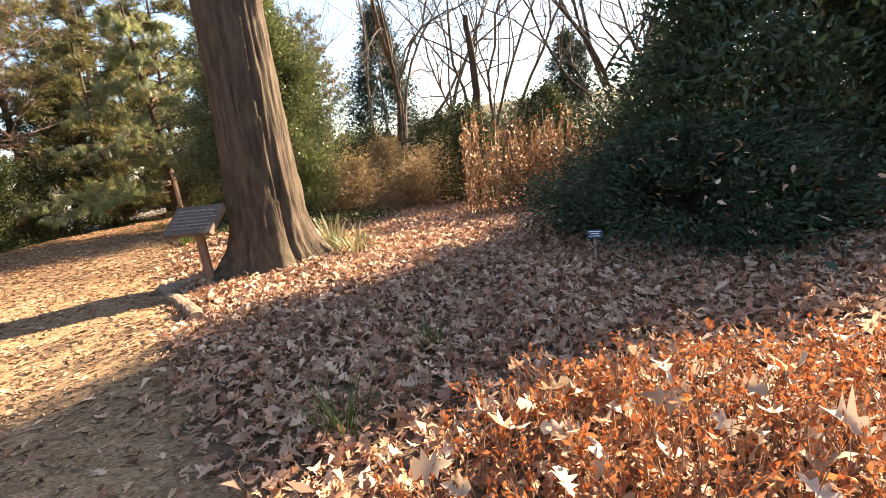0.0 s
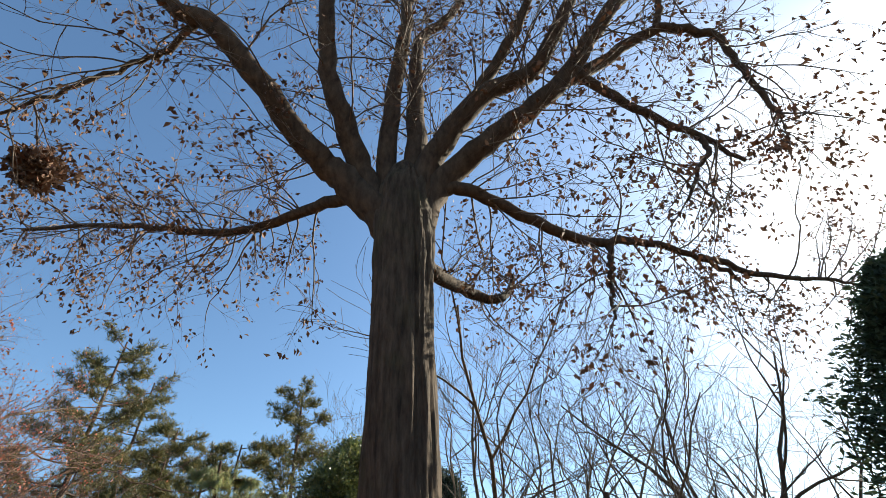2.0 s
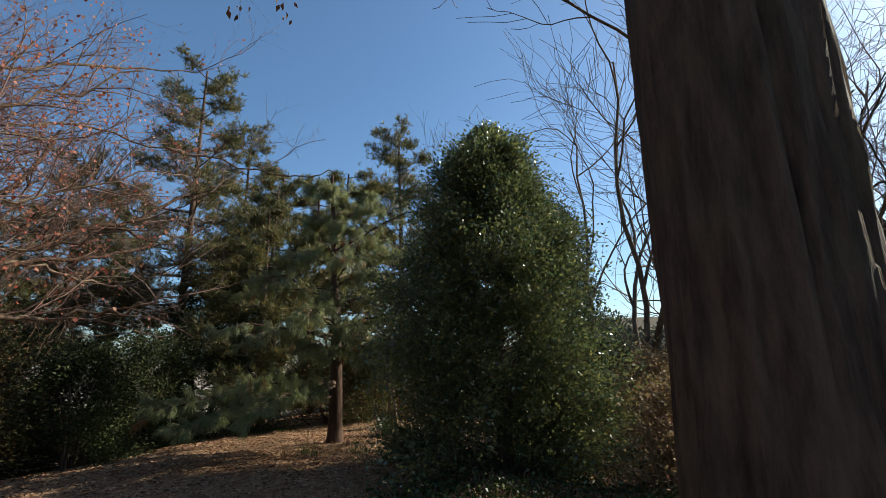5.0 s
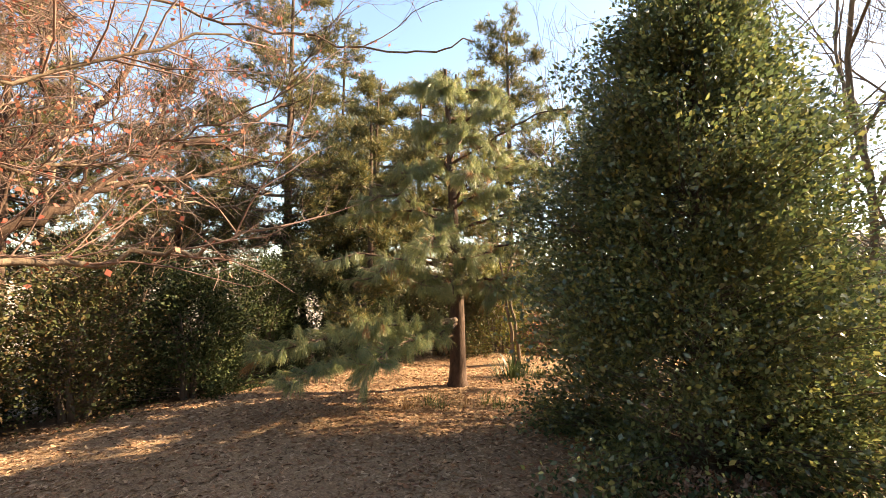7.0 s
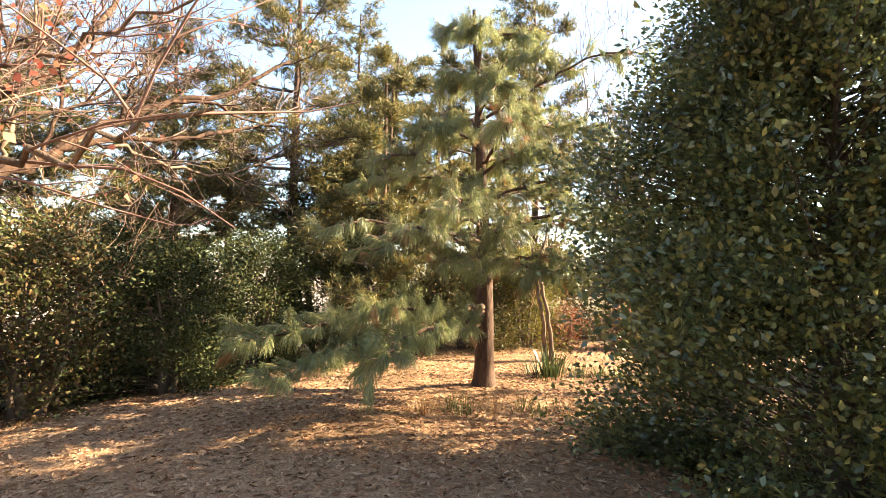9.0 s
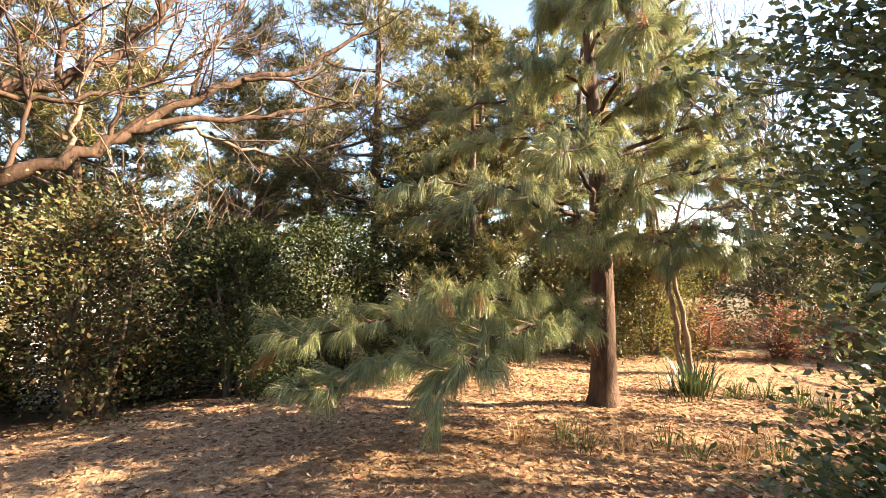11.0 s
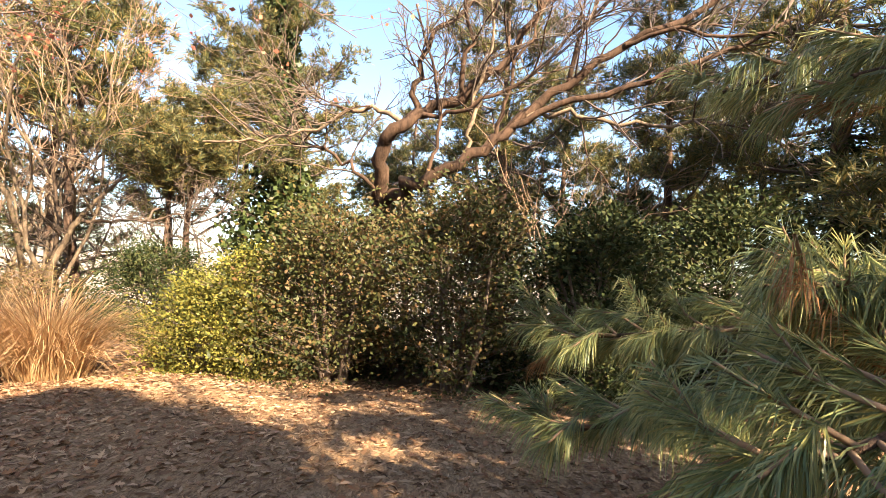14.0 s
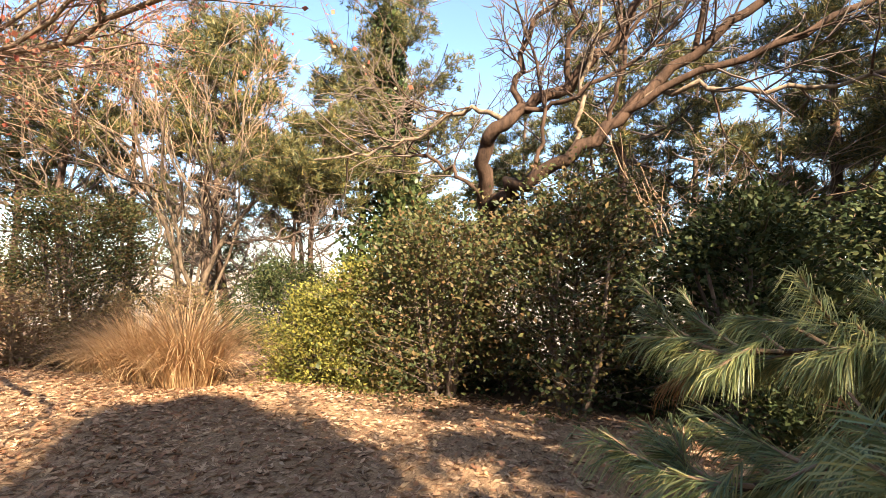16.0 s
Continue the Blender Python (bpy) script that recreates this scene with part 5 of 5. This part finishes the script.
def wide_tree():
    rng = np.random.RandomState(190)
    c = np.array([-15.2, 8.4, floor_at(-15.2, 8.4)])
    root = thing("wide_limbed_tree", c, "leaning leafless tree with long crooked sunlit limbs", "tree")
    fork = c + (0.05, 0.1, 2.75 - c[2] - 0.2)
    g = Geo()
    line = bend([c - (0, 0, 0.1), c + (-0.1, -0.1, 1.2), fork], 5, rng, 0.02)
    tube(g, line, np.linspace(0.22, 0.17, len(line)), 12)
    part("trunk", g, M_WIDEBARK, root)
    limbs = [
        (0.165, M_WIDEBARK, [fork, (-14.6, 8.5, 3.2), (-14.4, 8.75, 3.65), (-14.4, 9.1, 3.98), (-14.4, 9.75, 4.2), (-14.4, 10.3, 4.75), (-14.4, 10.8, 5.4), (-14.4, 11.4, 6.4), (-14.4, 11.8, 7.4)]),
        (0.15, M_WIDEBARK, [fork, (-14.5, 8.95, 2.7), (-14.2, 9.4, 2.9), (-14.0, 10.2, 3.38), (-14.0, 10.87, 3.9), (-13.9, 11.5, 4.45), (-13.7, 12.3, 5.0), (-13.4, 13.4, 5.6), (-13.0, 14.6, 6.6)]),
        (0.075, M_WIDEBARK, [(-14.4, 9.1, 3.98), (-14.5, 9.05, 4.5), (-14.5, 9.35, 5.4), (-14.5, 9.9, 6.0), (-14.5, 10.4, 7.2)]),
        (0.07, M_WIDEBARK, [(-14.0, 10.6, 3.7), (-13.7, 11.6, 4.1), (-13.4, 12.9, 4.5), (-13.3, 14.3, 5.1), (-13.0, 15.6, 5.9)]),
        (0.05, M_PALEBARK, [(-14.0, 10.87, 3.9), (-13.7, 11.6, 3.85), (-13.5, 12.4, 3.7), (-13.3, 13.3, 3.8), (-13.0, 14.2, 4.2)]),
        (0.055, M_PALEBARK, [(-14.4, 8.9, 3.8), (-14.5, 8.3, 4.05), (-14.6, 7.4, 3.75), (-14.5, 6.5, 3.45), (-14.3, 5.6, 3.3)]),
        (0.05, M_WIDEBARK, [fork, (-14.7, 8.2, 2.95), (-14.7, 7.7, 3.3), (-14.8, 7.3, 3.4), (-14.9, 6.4, 3.6)]),
        (0.06, M_WIDEBARK, [(-14.4, 9.75, 4.2), (-14.2, 9.9, 5.0), (-14.2, 9.8, 6.0), (-14.2, 10.0, 7.2)]),
        (0.045, M_WIDEBARK, [(-14.3, 9.3, 2.85), (-14.3, 9.5, 3.6), (-14.3, 9.35, 4.6), (-14.3, 9.0, 5.8)]),
        (0.05, M_PALEBARK, [(-14.1, 9.9, 3.2), (-14.1, 10.0, 4.0), (-14.1, 10.3, 5.0), (-14.1, 10.2, 6.4)]),
        (0.045, M_WIDEBARK, [(-14.0, 10.4, 3.5), (-14.0, 10.6, 4.4), (-14.0, 11.0, 5.4), (-14.0, 11.1, 6.6)]),
        (0.05, M_WIDEBARK, [(-13.9, 11.5, 4.45), (-13.8, 11.7, 5.3), (-13.7, 12.2, 6.2), (-13.7, 12.4, 7.2)]),
        (0.045, M_WIDEBARK, [(-13.7, 12.3, 5.0), (-13.4, 12.9, 5.1), (-13.2, 13.8, 4.95), (-12.9, 14.8, 5.1)]),
        (0.05, M_WIDEBARK, [(-14.4, 9.1, 3.98), (-14.2, 9.8, 3.95), (-14.0, 10.6, 4.3), (-13.9, 11.2, 4.9), (-13.8, 11.9, 5.9)]),
    ]
    lines = []
    for rad, mat, pl in limbs:
        line = bend(pl, 4, rng, 0.045)
        g = Geo()
        tube(g, line, 0.82 * np.linspace(rad, rad * 0.25 + 0.008, len(line)), 10)
        part("limb", g, mat, root)
        for j in range(11):
            p, d = along(line, rng.uniform(0.25, 1.0))
            grow(rng, p, turned(rng, d, 50) + (0, 0, 0.15), rng.uniform(0.6, 1.9), 0.016, 2 if j % 2 else 1, lines, 5, 0.55, 45, 0.18, 0.03)
    woody(root, rng, lines, M_WIDEBARK, M_TWIG)


wide_tree()

# ---- pines of the wood behind ----
far_pine("black_pine", -14.3, 16.2, 12.2, 201, "tall black pine with level boughs and dark needles", 7)
far_pine("black_pine", -9.9, 18.6, 8.4, 202, "black pine with dense dark needles behind the clearing", 9, clear=0.2)
far_pine("black_pine", -18.2, 11.0, 10.5, 203, "black pine with needles lit golden by the sun", 7, clear=0.5, dead=10)
far_pine("black_pine", -10.9, 15.4, 6.2, 209, "dense dark green pine at the back of the clearing", 10, clear=0.12)
far_pine("black_pine", -12.6, 18.4, 8.2, 210, "dense dark green pine at the back of the clearing", 10, clear=0.12)
tall = far_pine("black_pine", -20.9, 5.0, 13.0, 204, "tall ivy-clad pine with high boughs", 6, lean=(0.2, -0.9), clear=0.45)
mid = far_pine("black_pine", -17.0, 14.5, 8.5, 205, "black pine with needles lit golden by the sun", 8, clear=0.42, dead=8)
low = far_pine("black_pine", -18.6, 3.6, 6.5, 206, "spreading black pine with bare lower boughs on the slope", 7, clear=0.6, spread=1.25, dead=12)
far_pine("black_pine", -18.2, 2.9, 4.6, 217, "small flat-topped pine with golden needles at the path's end", 9, clear=0.8, spread=3.3, dead=8)
rng = np.random.RandomState(207)
for src, spots in ((mid, ((-12.6, 21.5, 1.15), (-21.5, 13.5, 1.1), (-23.5, 8.5, 1.0), (-16.0, 24, 1.5), (-23.5, -4.0, 1.0), (-20.0, -4.6, 1.05), (-10.5, 26, 1.5), (-24, 18, 1.3), (-19.5, 18.5, 1.2))),
                   (low, ((-24.5, -1.5, 1.4), (-19.3, 0.2, 1.35), (-22.5, 2.6, 1.6), (-17.2, -2.8, 1.3), (-20.8, -1.8, 1.7), (-26.0, 7.5, 1.5), (-27.0, 12.5, 1.4), (-17.0, -5.5, 1.1), (-28.5, 3.4, 1.5), (-22.5, 10.5, 1.2))),
                   (tall, ((-20.5, 27, 1.2), (-18.0, -8.0, 0.8), (-8.0, 36, 1.0)))):
    for x, y, s in spots:
        copy_thing(src, Matrix.LocRotScale((x, y, floor_at(x, y)), Euler((0, 0, rng.uniform(0, 6.28))), (s, s, s * rng.uniform(0.9, 1.1))))

# ivy on the tall pine's trunk
rng = np.random.RandomState(208)
n = 16000
zz = rng.uniform(0, 1, n) ** 0.9
base = np.array([-20.9, 5.0, floor_at(-20.9, 5.0)])
a = rng.uniform(0, 6.28, n)
wid = np.interp(zz, [0, 0.25, 0.42, 0.5, 1], [1.9, 1.75, 1.2, 0.62, 0.42]) * rng.uniform(0, 1, n) ** 0.5 * (1 + 0.25 * np.sin(3 * a + 14 * zz))
pp = base + np.stack([np.cos(a) * wid + 0.15 * zz, np.sin(a) * wid - 0.6 * zz, zz * 10.5 + 0.1], 1)
g = Geo()
leaves(g, pp, rng.normal(0, 0.7, (n, 3)) + (0, 0, -0.4), rng.uniform(0.12, 0.24, n), 0.75, rng)
ivy = thing("ivy", base, "green ivy climbing the tall pine's trunk", "climbing plant")
tagged(part("foliage", g, M_IVY, ivy), kind="stuff")
for k in range(9):
    g = Geo()
    a0 = k * 0.7
    zs = np.linspace(0, 1, 12)
    line = base + np.stack([np.cos(a0 + 2 * zs) * 0.27 + 0.15 * zs, np.sin(a0 + 2 * zs) * 0.27 - 0.6 * zs, zs * rng.uniform(6, 10)], 1)
    tube(g, line, np.linspace(0.035, 0.012, 12), 6)
    part("vine_stem", g, M_LIMB, ivy)

for k, (x, y, h, r) in enumerate(((-12.7, 1.3, 1.2, 0.95), (-13.6, 2.2, 1.1, 0.8), (-11.6, 0.4, 1.1, 0.9), (-15.9, 1.6, 1.3, 1.0))):
    bush("dry_brush", x, y, h, dome(r, 0.2), 340, 14, 0.06, M_BRUSHLEAF, "low dry brush with tan and brown leaves", "shrub", 250 + k, 0.5, M_TANTWIG, 7, group="dry brush by the grass", twigs=0.8, jitter=0.12)

# slender stems at the left of the path's end
bare_tree("bare_tree", -16.8, 1.1, 10.5, 5, 211, "slender leaning brown-barked tree with thin twigs", 0.4, M_PALEBARK, M_TANTWIG, 0.085, "slender trees", 3, 4)
bare_tree("bare_tree", -15.6, -1.2, 9.5, 5, 212, "slender leaning brown-barked tree with thin twigs", 0.35, M_PALEBARK, M_TANTWIG, 0.085, "slender trees", 3, 4)
bare_tree("bare_tree", -17.8, -0.6, 11.0, 5, 213, "slender leaning brown-barked tree with thin twigs", 0.3, M_PALEBARK, M_TANTWIG, 0.085, "slender trees", 3, 4)
bare_tree("bare_tree", -14.4, 11.6, 4.8, 4, 214, "small leafless tree with pale forking stems", 0.4, M_PALEBARK, M_TANTWIG, 0.05, "slender trees", 2, 5)
bare_tree("bare_tree", -15.6, 13.2, 6.0, 4, 215, "small leafless tree with pale forking stems", 0.4, M_PALEBARK, M_TANTWIG, 0.06, "slender trees", 2, 5)



def leaning_tree():
    """A grey trunk that leans over the path's end and forks high."""
    rng = np.random.RandomState(216)
    c = np.array([-17.3, 0.55, floor_at(-17.3, 0.55)])
    root = thing("leaning_tree", c, "grey leaning tree with crooked dark twigs at the path's end", "tree", "slender trees")
    lines = []
    for rad, pl in ((0.085, [(0, 0, -0.1), (0, 0.15, 1.0), (0, 0.6, 2.1), (0, 1.1, 2.8), (0, 1.65, 3.35), (0, 2.5, 4.0)]), (0.05, [(0, 0.3, 1.4), (0, 0.35, 2.4), (-0.1, 0.1, 3.6), (-0.2, 0.2, 5.0), (-0.3, 0.0, 6.6)]), (0.045, [(0, 0.9, 2.45), (-0.2, 1.6, 2.5), (-0.3, 2.5, 2.6), (-0.4, 3.2, 2.9)])):
        line = bend([c + np.array(p) for p in pl], 5, rng, 0.02)
        g = Geo()
        tube(g, line, np.linspace(rad, rad * 0.3, len(line)), 10)
        part("limb", g, M_PALEBARK if rad > 0.08 else M_LIMB, root)
        for j in range(20):
            p, d = along(line, rng.uniform(0.3, 1))
            grow(rng, p, turned(rng, d, 55), rng.uniform(0.5, 1.3), 0.014, 2, lines, 4, 0.55, 48, 0.25, 0.0)
    woody(root, rng, [(l, r, min(d, 1)) for l, r, d in lines], M_LIMB, M_TWIG)


leaning_tree()

# ---- litter on the ground ----
rng = np.random.RandomState(220)
pp = scatter(rng, 44000, -4.6, 6.5, -0.8, 11.0, lambda x, y: (x + rng.normal(0, 0.18, len(x)) > bed_edge(y)) & (np.hypot(x + 2.1, y - 5.95) > 0.75))
g = Geo()
lobed(g, pp + np.stack([np.zeros(len(pp)), np.zeros(len(pp)), rng.uniform(0.005, 0.05, len(pp))], 1), rng, rng.uniform(0.06, 0.14, len(pp)), 0.5, 0.55)
qq = scatter(rng, 30000, -4.6, 6.5, -0.8, 11.0, lambda x, y: (x + rng.normal(0, 0.2, len(x)) > bed_edge(y)) & (np.hypot(x + 2.1, y - 5.95) > 0.65))
leaves(g, qq + np.stack([np.zeros(len(qq)), np.zeros(len(qq)), rng.uniform(0.01, 0.06, len(qq))], 1), rng.normal(0, 1, (len(qq), 3)) * (1, 1, 0.3), rng.uniform(0.06, 0.14, len(qq)), 0.3, rng, 0.3)
single("oak_leaf_litter", g, M_LITTER, "thick layer of curled brown oak leaves on the bed", "leaf litter", kind="stuff")
pp = scatter(rng, 700, -6.5, 0.5, -1.0, 7.0, lambda x, y: x < bed_edge(y))
g = Geo()
lobed(g, pp + (0, 0, 0.012), rng, rng.uniform(0.05, 0.12, len(pp)), 0.15, 0.2)
single("path_leaves", g, M_LITTER, "scattered dry leaves lying on the path", "leaf litter", kind="stuff")
pp = scatter(rng, 26000, -12.5, -3.0, 5.0, 19.5, lambda x, y: ((x < bed_edge(y)) | (y > 14)) & (x > shrub_line(y) - 0.4) & (rng.uniform(0, 1, len(x)) < 0.35 + 0.65 * smooth01((y - 9.5) / 2.5)))
g = Geo()
lobed(g, pp + np.stack([np.zeros(len(pp)), np.zeros(len(pp)), rng.uniform(0.004, 0.02, len(pp))], 1), rng, rng.uniform(0.04, 0.085, len(pp)), 0.25, 0.3)
single("golden_leaf_litter", g, M_GOLDLITTER, "small golden-brown leaves strewn over the path", "leaf litter", kind="stuff")
pp = scatter(rng, 11000, -15.5, -6.2, 1.0, 9.5, lambda x, y: (x > shrub_line(y) - 0.5) & (rng.uniform(0, 1, len(x)) < np.clip((8.3 + (x + 10.5) * 0.35 - y) / 2.0, 0.06, 1)) & (np.abs(y - np.interp(x, [-15, -12.8, -10], [3.9, 5.8, 8.5])) > rng.uniform(0, 0.6, len(x))))
g = Geo()
lobed(g, pp + np.stack([np.zeros(len(pp)), np.zeros(len(pp)), rng.uniform(0.004, 0.03, len(pp))], 1), rng, rng.uniform(0.04, 0.09, len(pp)), 0.35, 0.35)
single("golden_leaf_litter", g, M_GOLDLITTER, "golden-brown fallen leaves beside the path", "leaf litter", kind="stuff")
pp = scatter(rng, 110000, -15.5, 0.5, -2.0, 16.0, lambda x, y: (x < bed_edge(y) + 0.4) & (x > shrub_line(y) - 0.8))
g = Geo()
w = np.stack([np.cos(t := rng.uniform(0, 6.28, len(pp))), np.sin(t), rng.normal(0, 0.08, len(pp))], 1)
leaves(g, pp + (0, 0, 0.008), w, rng.uniform(0.03, 0.1, len(pp)), 0.26, rng, 0.1)
single("straw_litter", g, M_STRAW, "tan needles, chips and leaf crumbs on the path", "leaf litter", kind="stuff")

# ---- woods far off, closing the view ----
rng = np.random.RandomState(240)
n = 70000
ang = rng.uniform(-1.25, 1.15, n)
rad = rng.uniform(42, 64, n)
x, y = np.sin(ang) * rad, 6 + np.cos(ang) * rad
top = 3.2 + 1.6 * np.sin(ang * 11) + 1.2 * np.sin(ang * 29 + 1) + 0.9 * np.sin(ang * 53 + rad * 0.4)
p = np.stack([x, y, lie_of_land(x, y) + np.maximum(top, 1.0) * rng.uniform(0, 1, n) ** 0.8], 1)
g = Geo()
leaves(g, p, rng.normal(0, 0.5, (n, 3)) + (0, 0, 0.6), rng.uniform(0.25, 0.7, n), 0.45, rng)
single("far_woods", g, M_FARWOOD, "distant brown and grey-green scrub woodland", "woods", kind="stuff")
